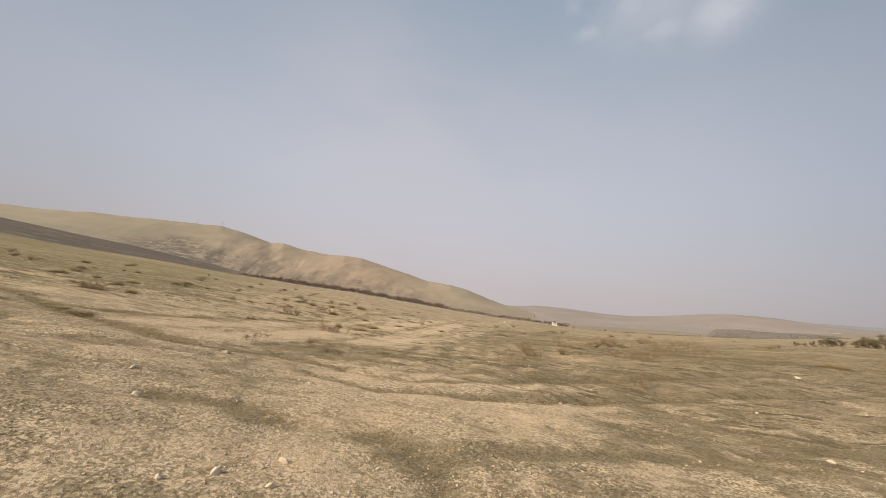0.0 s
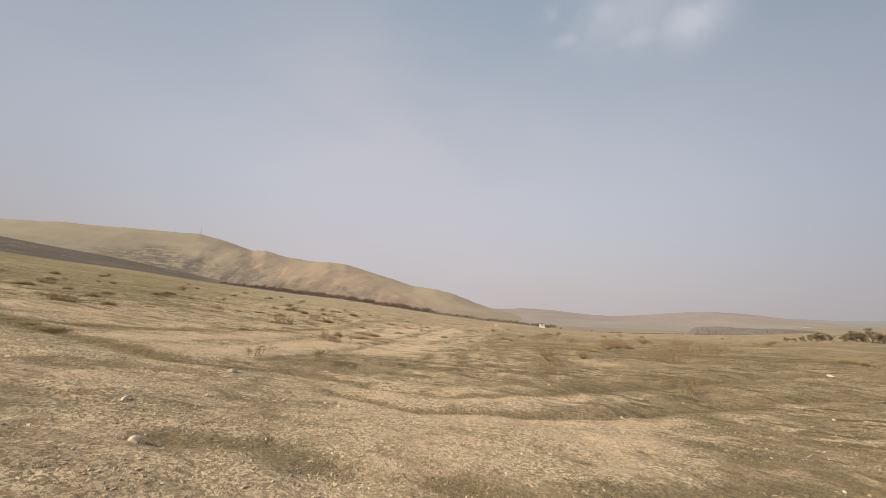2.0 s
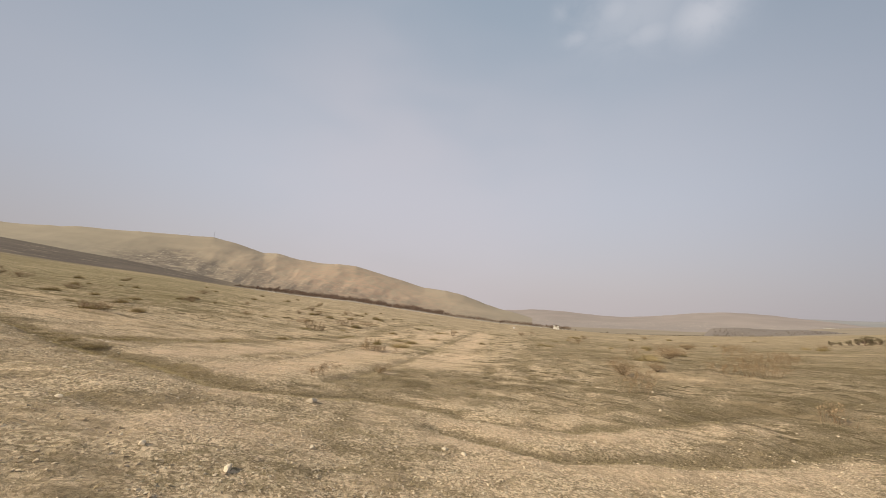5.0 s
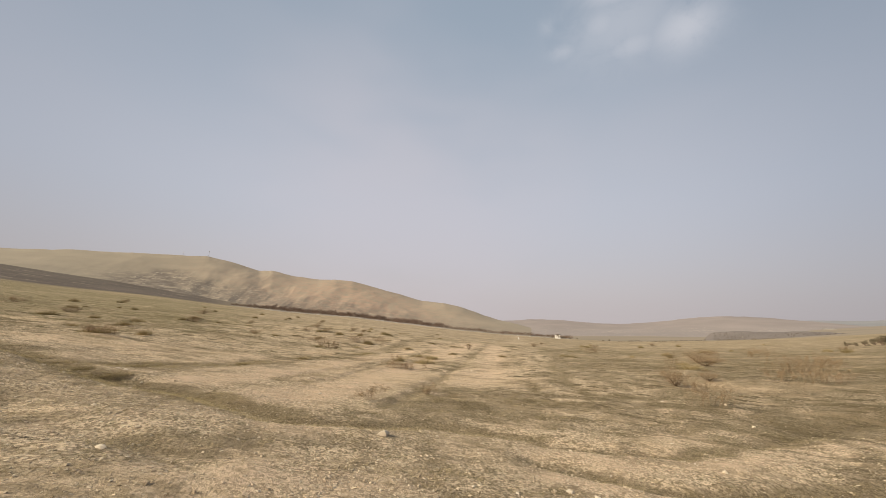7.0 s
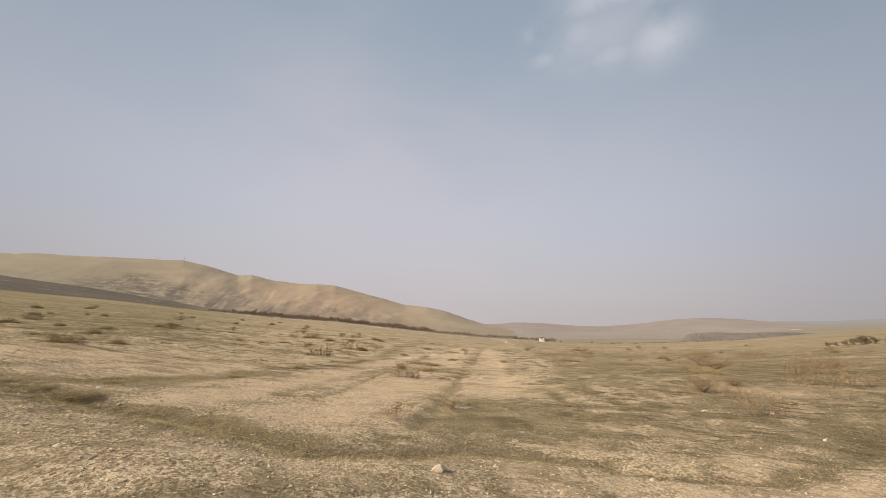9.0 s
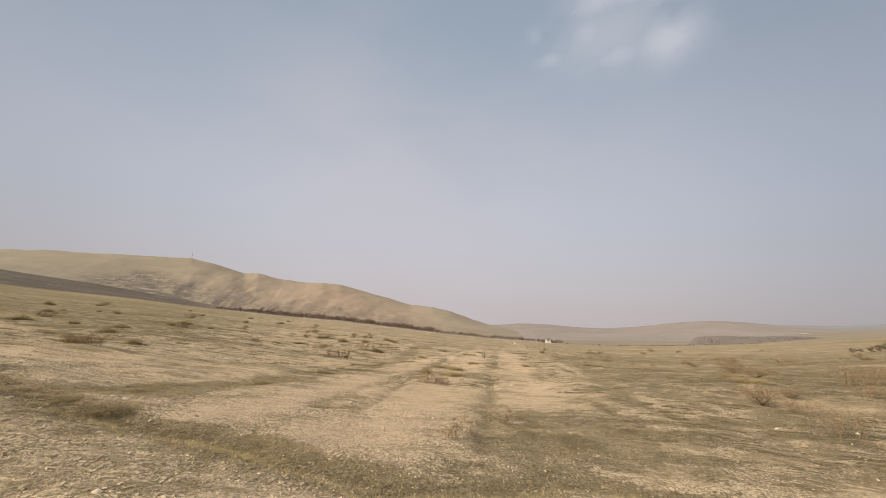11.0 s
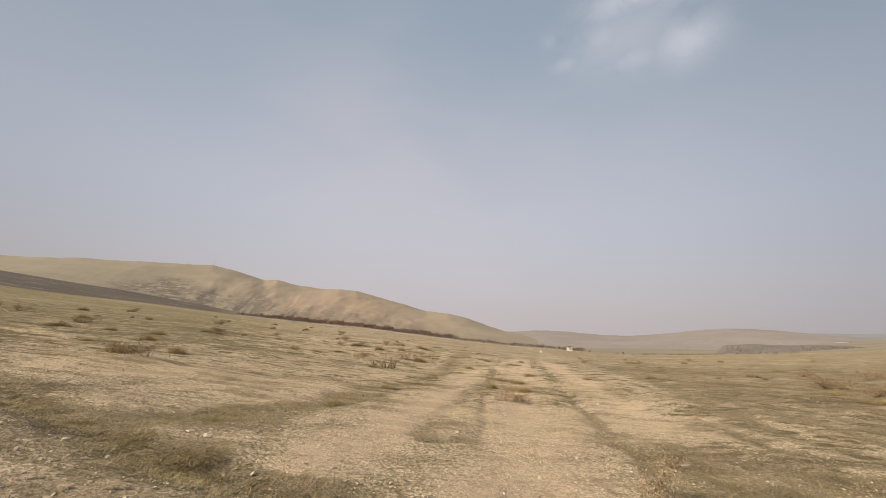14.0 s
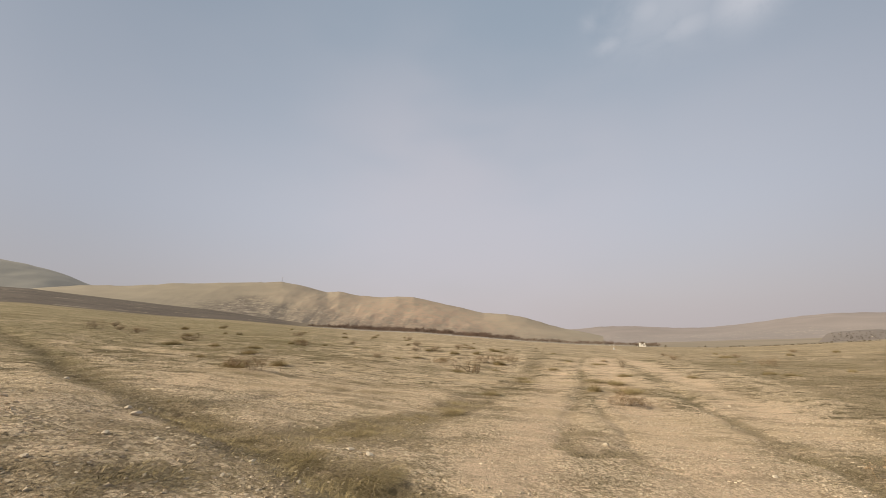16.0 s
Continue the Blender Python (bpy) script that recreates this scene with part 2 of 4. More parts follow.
SOIL = ground_material()
HILL = hill_material("clay_hillside", (0.305, 0.255, 0.19), (0.345, 0.287, 0.212), (0.43, 0.292, 0.21), (0.165, 0.134, 0.109), 0.012)
# Far ranges: distance haze is mixed into these three base colours.
HAZED_HILL = hill_material("hazed_olive_hillside", (0.31, 0.285, 0.245), (0.34, 0.31, 0.265), (0.32, 0.285, 0.245), (0.3, 0.275, 0.24), 0.004)
FAR_HILL = hill_material("hazed_far_hillside", (0.285, 0.24, 0.218), (0.325, 0.272, 0.245), (0.32, 0.255, 0.225), (0.295, 0.256, 0.235), 0.004)
BLUE_HILL = hill_material("hazed_blue_hillside", (0.255, 0.248, 0.248), (0.285, 0.275, 0.272), (0.275, 0.255, 0.245), (0.26, 0.252, 0.25), 0.003)
DARK_RISE = hill_material("scrubby_rise", (0.19, 0.161, 0.143), (0.225, 0.19, 0.168), (0.205, 0.168, 0.147), (0.17, 0.143, 0.128), 0.03)
STONE = speckled("pale_limestone", (0.4, 0.315, 0.225), (0.68, 0.565, 0.425), 14.0, 0.8, 0.6, 0.01)
GRIT = speckled("tan_field_gravel", (0.36, 0.272, 0.182), (0.7, 0.57, 0.41), 20.0, 0.9, 0.4, 0.004)
STRAW = speckled("dry_straw", (0.2, 0.15, 0.076), (0.62, 0.48, 0.275), 3.0, 0.8)
STUBBLE = speckled("grey_stubble", (0.13, 0.1, 0.055), (0.39, 0.305, 0.178), 3.0, 0.85)
TUSSOCK = speckled("olive_dry_grass", (0.2, 0.152, 0.075), (0.46, 0.355, 0.185), 3.0, 0.85)
LUSH = speckled("yellow_green_grass", (0.16, 0.117, 0.055), (0.47, 0.358, 0.176), 3.0, 0.8)
TWIG = speckled("dry_twig", (0.13, 0.085, 0.05), (0.28, 0.19, 0.11), 9.0, 0.85)
WEED = speckled("dead_brown_weed", (0.1, 0.074, 0.04), (0.27, 0.205, 0.115), 3.0, 0.85)
SEED = speckled("dry_seed_head", (0.23, 0.16, 0.095), (0.42, 0.305, 0.19), 8.0, 0.9)
BARE_TREE = speckled("bare_orchard_wood", (0.12, 0.082, 0.063), (0.27, 0.185, 0.14), 1.5, 0.9)
RISE_SCRUB = speckled("grey_scrub", (0.115, 0.097, 0.085), (0.185, 0.155, 0.132), 0.3, 0.9)
DUSTY_LEAF = speckled("dusty_leaf", (0.12, 0.095, 0.06), (0.24, 0.195, 0.125), 1.2, 0.8)
WHITEWASH = speckled("whitewashed_wall", (0.7, 0.66, 0.6), (0.86, 0.83, 0.78), 1.5, 0.85, 0.3, 0.02)
DARK_ROOF = speckled("dark_roof_sheet", (0.07, 0.06, 0.055), (0.14, 0.12, 0.11), 2.0, 0.6)
PALE_SHEET = speckled("dusty_pale_sheeting", (0.4, 0.37, 0.34), (0.56, 0.53, 0.49), 0.5, 0.8)
STEEL = speckled("galvanised_steel", (0.3, 0.3, 0.31), (0.45, 0.45, 0.46), 2.0, 0.5)


# ---- small mesh tools ----
def lattice(ix, iy, seed):
    h = (ix.astype(np.int64) * 374761393 + iy.astype(np.int64) * 668265263 + seed * 974634777) & 0xFFFFFFFF
    h = ((h ^ (h >> 13)) * 1274126177) & 0xFFFFFFFF
    return ((h ^ (h >> 16)) & 0xFFFF) / 65535.0


def value_noise(x, y, seed=0):
    ix, iy = np.floor(x), np.floor(y)
    fx, fy = x - ix, y - iy
    fx, fy = fx * fx * (3 - 2 * fx), fy * fy * (3 - 2 * fy)
    a, b = lattice(ix, iy, seed), lattice(ix + 1, iy, seed)
    c, d = lattice(ix, iy + 1, seed), lattice(ix + 1, iy + 1, seed)
    return (a * (1 - fx) + b * fx) * (1 - fy) + (c * (1 - fx) + d * fx) * fy


def fbm(x, y, octaves=4, seed=0):
    total, size, norm = 0.0, 1.0, 0.0
    for k in range(octaves):
        total = total + size * value_noise(x * 2.03**k + 17.3 * k, y * 2.03**k - 9.1 * k, seed + k)
        norm += size
        size *= 0.5
    return total / norm


def smooth(v, low, high):
    f = np.clip((v - low) / (high - low), 0, 1)
    return f * f * (3 - 2 * f)


def mesh_of(name, verts, faces, mat, shade=False):
    """A mesh from arrays of corners and of faces that all have as many corners."""
    verts, faces = np.asarray(verts, np.float32), np.asarray(faces, np.int32)
    me = bpy.data.meshes.new(name)
    count, corners = faces.shape
    me.vertices.add(len(verts))
    me.vertices.foreach_set("co", verts.ravel())
    me.loops.add(count * corners)
    me.loops.foreach_set("vertex_index", faces.ravel())
    me.polygons.add(count)
    me.polygons.foreach_set("loop_start", np.arange(0, count * corners, corners, dtype=np.int32))
    me.polygons.foreach_set("use_smooth", np.full(count, shade))
    me.update(calc_edges=True)
    me.validate()
    me.materials.append(mat)
    return me


def value_layer(me, name, values):
    me.attributes.new(name, "FLOAT", "POINT").data.foreach_set("value", np.asarray(values, np.float32))


def sheet_faces(rows, cols, closed=False):
    i, j = np.meshgrid(np.arange(rows - 1), np.arange(cols if closed else cols - 1), indexing="ij")
    k = (j + 1) % cols
    return np.stack([i * cols + j, i * cols + k, (i + 1) * cols + k, (i + 1) * cols + j], -1).reshape(-1, 4)


class Soup:
    """Gathers triangles for one mesh."""

    def __init__(self):
        self.v, self.f, self.n = [], [], 0

    def add(self, verts, faces):
        self.v.append(np.asarray(verts, float))
        self.f.append(np.asarray(faces, int) + self.n)
        self.n += len(verts)

    def tube(self, points, radii, sides=4):
        points = [Vector(p) for p in points]
        rings = []
        for k, p in enumerate(points):
            d = (points[min(k + 1, len(points) - 1)] - points[max(k - 1, 0)]).normalized()
            u = d.cross(Vector((0.31, 0.95, 0.05))).normalized()
            v = d.cross(u)
            for s in range(sides):
                a = 2 * math.pi * s / sides
                rings.append(p + (u * math.cos(a) + v * math.sin(a)) * radii[k])
        faces = []
        for k in range(len(points) - 1):
            for s in range(sides):
                a, b = k * sides + s, k * sides + (s + 1) % sides
                faces += [(a, b, b + sides), (a, b + sides, a + sides)]
        self.add([tuple(r) for r in rings], faces)

    def box(self, low, high):
        (a, b, c), (d, e, f) = low, high
        v = [(a, b, c), (d, b, c), (d, e, c), (a, e, c), (a, b, f), (d, b, f), (d, e, f), (a, e, f)]
        q = [(0, 3, 2, 1), (4, 5, 6, 7), (0, 1, 5, 4), (1, 2, 6, 5), (2, 3, 7, 6), (3, 0, 4, 7)]
        self.add(v, [t for p, r, s, u in q for t in ((p, r, s), (p, s, u))])

    def mesh(self, name, mat, shade=False):
        return mesh_of(name, np.concatenate(self.v), np.concatenate(self.f), mat, shade)


def part(name, soup, mat, parent, label="", shade=False):
    ob = new(name, soup.mesh(name, mat, shade))
    ob.parent = parent
    return tagged(ob, label)


# ---- the lie of the land ----
MID_X, MID_Y, CREST = -4.0, 4.0, 220.0
AZIMUTH = [-180, -120, -80, -58, -50, -46, -42, -38, -30, -22, -14, -6, 2, 10, 18, 26, 30, 34, 38, 42, 46, 50, 54, 80, 120, 180]
CREST_EL = [0.5, 1.8, 3.7, 3.2, 2.45, 2.15, 1.95, 1.68, 1.0, 0.38, 0.0, -0.6, -1.25, -1.75, -1.98, -1.95, -1.74, -1.43, -1.08, -0.7, -0.25, 0.3, 0.8, 1.2, 0.5, 0.5]
PLAIN_RISE = [0.3, 0.8, 1.4, 1.5, 1.5, 1.4, 1.25, 1.05, 0.6, 0.38, 0.3, 0.25, 0.2, 0.2, 0.5, 0.8, 0.8, 0.6, 0.5, 0.6, 0.85, 0.8, 0.6, 0.3, 0.3, 0.3]

# Furrows and wheel ruts that hold dry grass: width, strength, depth, then the line.
FURROWS = [
    (0.34, 1.6, 0.12, [(-40, 24.5), (-23, 16.2), (-17, 12.8), (-14.3, 11.36), (-12.5, 10.46), (-11, 9.8), (-9.75, 9.35), (-8.6, 8.98), (-7.7, 8.75), (-6.8, 8.35), (-5.8, 7.95)]),
    (0.22, 1.05, 0.08, [(-5.8, 7.95), (-4.9, 8.2), (-3.9, 8.9), (-2.5, 8.75), (-2.1, 8.45), (-1.4, 8.3), (-0.5, 8.2), (1, 8.76), (2.4, 9.43), (3.95, 10), (5.3, 10.3), (12, 12.6)]),
    (0.55, 1.1, 0.04, [(-10.7, 10.3), (-10.2, 11.6), (-9.6, 12.9), (-9.1, 15), (-8.4, 18), (-7, 25), (-4.7, 40)]),
    (0.28, 0.9, 0.07, [(-14, 9.0), (-10.5, 7.5), (-7.8, 6.5), (-7.05, 6.4), (-6.4, 6.26), (-5.8, 6.0)]),
    (0.26, 1.0, 0.08, [(-3.2, 4.45), (-2.5, 4.7), (-1.6, 4.45), (-0.9, 4.4), (-0.25, 4.2), (0, 3.9), (0, 3.2)]),
    (0.22, 0.95, 0.09, [(-2.6, 7.6), (-1.8, 7.25), (-1.2, 6.85), (-0.4, 6.95), (0.75, 7.15), (1.85, 7.4), (3.3, 8.2), (4.7, 8.55), (6.2, 9), (10.7, 9.65)]),
    (0.2, 0.8, 0.05, [(0.4, 4.25), (1.2, 4.45), (2.0, 4.7), (3.3, 4.9), (5, 5.5), (7.5, 6.6)]),
    (0.14, 0.9, 0.04, [(-12.55, 10.7), (-12.7, 11.9), (-12.5, 13.0), (-11.6, 15.6)]),
    (0.20, 0.8, 0.03, [(-18, 9.6), (-15.6, 10.2), (-13.4, 10.3)]),
    (0.22, 0.9, 0.06, [(-7.6, 11.7), (-7.0, 14.5), (-6.35, 17), (-5.2, 22), (-4, 28.5), (-1.5, 40), (2.5, 60)]),
    (0.2, 0.85, 0.06, [(-4.7, 9.5), (-4.25, 12.2), (-3.65, 15.2), (-2.7, 20.3), (-1.5, 26), (1.4, 40), (5.5, 60)]),
    (0.16, 0.75, 0.03, [(-1.3, 12.6), (-0.9, 15), (-0.3, 19), (0.35, 24), (1.7, 37), (6, 60)]),
    (0.15, 0.65, 0.03, [(0.0, 12.6), (0.3, 15.5), (0.75, 18.6), (1.5, 25)]),
    (0.16, 0.7, 0.03, [(1.45, 13.2), (1.6, 15), (2.0, 18.4), (2.8, 25.4), (4.5, 38.7), (9, 60)]),
    (0.16, 0.65, 0.03, [(3.9, 13.4), (4.0, 14), (5.5, 22.5), (8, 33)]),
    (0.14, 0.9, 0.05, [(-7.4, 11.4), (-6.6, 11.9), (-6.35, 13), (-6.25, 14.6), (-6, 17.2)]),
    (0.16, 0.8, 0.03, [(-7.3, 12.7), (-6.8, 12.85)]),
    (0.18, 0.8, 0.03, [(-6.7, 11.35), (-6.2, 11.0), (-5.0, 11.2)]),
    (0.5, -0.8, 0.02, [(-8.4, 9.9), (-8.1, 11.2), (-7.65, 13.8), (-6.9, 18), (-5.7, 25)]),
    (0.65, -0.9, 0.03, [(-6.4, 9.4), (-5.9, 11.0), (-5.5, 14), (-4.6, 19), (-3.1, 26), (0, 40)]),
    (0.55, -0.85, 0.03, [(-2.8, 14.0), (-2.5, 15), (-1.6, 19), (-0.7, 24.5), (1.7, 40)]),
    (0.22, -0.55, -0.04, [(-2.6, 7.2), (-1.9, 6.9), (-1.0, 6.4), (0.7, 6.6), (1.9, 6.85), (3.2, 7.5)]),
    (0.24, -0.5, -0.03, [(-2.4, 7.95), (-1.4, 7.75), (-0.4, 7.7), (1.1, 8.2), (2.5, 8.9), (4, 9.4)]),
]
# Grassy (+) and bare (-) places: strength, centre, half widths.
PATCHES = [
    (0.65, -3.6, 12.2, 0.9, 1.0), (0.45, -4.2, 8.1, 1.1, 1.1), (0.9, -3.4, 10.4, 1.1, 0.8), (0.6, -2.2, 10.9, 1.3, 1.1), (0.3, 0.6, 11.3, 1.8, 1.0), (0.3, 3.0, 18.0, 3.0, 4.0), (0.15, 3.6, 11.2, 2.4, 1.6),
    (-0.45, -4.9, 5.8, 0.8, 0.5), (0.8, -10.6, 8.4, 1.4, 0.5), (0.5, -11.6, 9.0, 0.9, 0.4), (0.9, -9.9, 10.9, 0.8, 0.8), (0.5, -7.1, 8.1, 1.2, 0.4), (0.5, -12.4, 9.9, 1.0, 0.4),
    (0.6, 3.0, 5.8, 0.6, 0.4), (0.7, 4.6, 6.1, 1.2, 0.5), (0.6, 3.8, 4.75, 0.8, 0.3), (0.6, 7.9, 7.6, 1.2, 0.6), (0.4, 7.0, 10.5, 3.0, 1.6), (0.4, 9.0, 14.0, 5.0, 3.0), (0.3, 14.0, 28.0, 9.0, 14.0),
    (0.6, -5.0, 17.9, 0.9, 0.35), (0.5, -2.9, 18.5, 0.8, 0.4), (0.5, -4.45, 14.35, 0.5, 0.3), (0.5, -7.05, 12.75, 0.5, 0.2), (0.5, -8.6, 9.1, 1.4, 0.3), (0.15, -3.2, 5.7, 0.9, 0.4),
    (-0.8, -5.9, 10.3, 0.9, 1.0), (-0.7, -5.6, 13.3, 0.8, 2.5), (-0.7, -2.5, 16.0, 1.0, 3.0), (-0.6, -5.6, 7.5, 0.45, 0.35), (-0.6, -0.6, 5.2, 1.5, 0.45), (-0.6, 1.0, 5.9, 1.2, 0.4),
    (-0.5, -9.5, 10.2, 0.35, 0.25), (-0.6, -1.8, 3.4, 1.0, 0.5), (-0.5, -6.9, 9.6, 0.8, 0.5), (-0.5, -3.9, 27.0, 0.8, 6.0), (-0.4, 5.0, 13.4, 1.4, 0.4), (-0.45, -12.5, 14.3, 4.0, 2.4), (-0.4, -13.0, 8.0, 1.6, 1.2),
]


def from_line(x, y, line):
    """The distance of points from a line of several legs."""
    best = np.full(x.shape, 1e9)
    for (ax, ay), (bx, by) in zip(line, line[1:]):
        dx, dy = bx - ax, by - ay
        f = np.clip(((x - ax) * dx + (y - ay) * dy) / (dx * dx + dy * dy), 0, 1)
        best = np.minimum(best, np.hypot(x - ax - f * dx, y - ay - f * dy))
    return best


# Slow swells of the near field: height, centre, half widths.
SWELLS = [(1.15, -12.0, 2.0, 7.0, 7.0), (-0.23, -2.0, 16.0, 7.0, 7.0), (-0.17, -2.0, 8.0, 3.0, 3.0), (-0.76, -10.0, 2.0, 3.0, 3.0), (-0.23, 4.0, 8.0, 3.0, 3.0), (-0.38, -8.0, 24.0, 4.5, 4.5), (0.26, -16.0, 14.0, 3.0, 3.0), (0.24, 4.0, 18.0, 4.5, 4.5), (0.28, -6.0, 2.0, 3.0, 3.0), (-0.16, -2.0, 0.0, 3.0, 3.0), (0.53, -14.0, 8.0, 3.0, 3.0)]


def bearing(x, y):
    return np.hypot(x - MID_X, y - MID_Y), np.degrees(np.arctan2(x - MID_X, y - MID_Y))


def land(x, y):
    """The height of the ground, without its small relief."""
    r, a = bearing(x, y)
    el = np.interp(a, AZIMUTH, CREST_EL)
    slope = 1.5 / CREST + np.tan(np.radians(el))
    near = slope * (np.sqrt(np.maximum(r - 5, 0) ** 2 + 9) - 3)
    for tall, px, py, hx, hy in SWELLS:
        near = near + tall * np.exp(-(((x - px) / hx) ** 2 + ((y - py) / hy) ** 2))
    far_el = el + np.interp(a, AZIMUTH, PLAIN_RISE) * smooth(np.log(np.maximum(r, 1)), math.log(CREST + 30), math.log(900))
    far = 1.5 + r * np.tan(np.radians(far_el)) - 1.2 * smooth(r, CREST, CREST + 40)
    return np.where(r < CREST, near + (1.5 + CREST * np.tan(np.radians(el)) - slope * (CREST - 8)) * smooth(r, 60, CREST), far)


def beside_track(x, y):
    return smooth(0.98 * x - 0.196 * y + 2 * (fbm(x * 0.2, y * 0.2, 2, 97) - 0.5), -4.6, -1.8)


def plough(x, y):
    """Old plough lines: across the field before the track, along the track beyond it."""
    bend = 0.8 * fbm(x * 0.05, y * 0.05, 2, 91)
    across = fbm(x * 0.3 + bend, (y - 0.25 * x) * 1.3 + bend, 3, 93)
    down = fbm((0.98 * x - 0.196 * y) * 1.3 + 0.4 * bend, (0.98 * y + 0.196 * x) * 0.7, 3, 95)
    side = beside_track(x, y)
    return across * (1 - side) + down * side


def turf_at(x, y):
    """The even mat of short grass beyond the edge of the track, 0 to 1."""
    edge = np.interp(y, [8.0, 9.2, 10.4, 11.5, 12.3, 14.0, 16.5, 18.6, 24.8, 40.0], [-5.0, -5.3, -5.0, -4.2, -3.9, -2.3, -0.9, 0.6, 2.1, 6.0])
    side = x - edge + 1.1 * (fbm(x * 1.1, y * 1.1, 4, 63) - 0.5)
    return smooth(side, -0.25, 0.9) * smooth(y, 8.3, 9.6) * (1 - smooth(y, 30, 45)) * (0.55 + 0.45 * smooth(fbm(x * 0.7, y * 0.7, 4, 67), 0.34, 0.58))


def grass_cover(x, y):
    """How thick the dry grass stands, 0 to 1, and how deep the furrows are cut."""
    r, a = bearing(x, y)
    cover = 0.33 + 0.4 * (fbm(x * 0.22, y * 0.22, 4, 11) - 0.5) + 0.6 * (fbm(x * 0.9, y * 0.9, 3, 23) - 0.5) + 0.7 * (fbm(x * 3.1, y * 3.1, 2, 29) - 0.5)
    cover = cover + 0.5 * (plough(x, y) - 0.5) * smooth(r, 8, 20)
    cover = cover + 0.3 * smooth(x - 0.2 * y, -3.6, 1.5) * smooth(fbm(x * 0.45, y * 0.45, 4, 57), 0.2, 0.52) + 0.16 * smooth(r, 30, 90) + 0.14 * smooth(x - 0.2 * y, -1, 6) + 0.62 * smooth(-a, 14, 42) * smooth(r, 12, 34) + 0.36 * smooth(x - 0.2 * y, -4.0, -0.8) * smooth(y, 8, 12) * (1 - smooth(r, 14, 30)) * smooth(fbm(x * 0.7, y * 0.7, 4, 53), 0.38, 0.6)
    for k, px, py, hx, hy in PATCHES:
        cover = cover + 0.6 * k * np.exp(-(((x - px) / hx) ** 2 + ((y - py) / hy) ** 2))
    turf = turf_at(x, y)
    cover = cover + 0.46 * turf * smooth(y, 8, 11)
    clumps = 0.62 + 0.38 * smooth(fbm(x * 2.3, y * 2.3, 3, 59), 0.36, 0.6)
    cover = np.clip(cover, 0, 1) * (clumps + (1 - clumps) * smooth(r, 14, 30))
    cut = np.zeros(x.shape)
    wander = 0.22 * (fbm(x * 0.8, y * 0.8, 3, 31) - 0.5)
    broken = smooth(fbm(x * 0.7, y * 0.7, 3, 47), 0.4, 0.6)
    for width, strength, depth, line in FURROWS:
        near = np.exp(-(((from_line(x + wander, y + wander, line)) / width) ** 2))
        cover = cover + 0.9 * strength * near * ((max(0.0, strength - 0.75) + 0.85 * broken) if strength > 0 else 1 - 0.85 * turf)
        cut = np.maximum(cut, 0.9 * depth * near)
    return np.clip(cover, 0, 1), cut


def lane_at(x, y):
    """The swept wheel lanes and bare places, 0 to 1."""
    bare = np.zeros(x.shape)
    wander = 0.22 * (fbm(x * 0.8, y * 0.8, 3, 31) - 0.5)
    for width, strength, _, line in FURROWS:
        if strength < 0:
            bare = np.maximum(bare, -strength * np.exp(-((from_line(x + wander, y + wander, line) / (1.3 * width)) ** 2)))
    for k, px, py, hx, hy in PATCHES:
        if k < 0:
            bare = np.maximum(bare, -k * np.exp(-(((x - px) / hx) ** 2 + ((y - py) / hy) ** 2)))
    return np.clip((bare * 1.3 + 0.9 * (fbm(x * 1.3, y * 1.3, 4, 37) - 0.55)) * (1 - 0.85 * turf_at(x, y)), 0, 1)


def surface(x, y, cut=None):
    if cut is None:
        cut = grass_cover(x, y)[1]
    r, _ = bearing(x, y)
    fade = 1 - smooth(r, 60, 200)
    low = 0.12 * (fbm(x * 0.25, y * 0.25, 3, 5) - 0.5) + 0.06 * (fbm(x * 1.7, y * 1.7, 3, 7) - 0.5) - (0.08 + 0.11 * smooth(r, 8, 18)) * (plough(x, y) - 0.5) - 0.05 * (fbm(x * 0.55, (y - 0.25 * x) * 2.7, 3, 99) - 0.5)
    return land(x, y) + fade * (low - cut) + (1 - fade) * 0.8 * (fbm(x * 0.02, y * 0.02, 3, 9) - 0.5)


def height_at(x, y):
    return float(surface(np.array([float(x)]), np.array([float(y)]))[0])


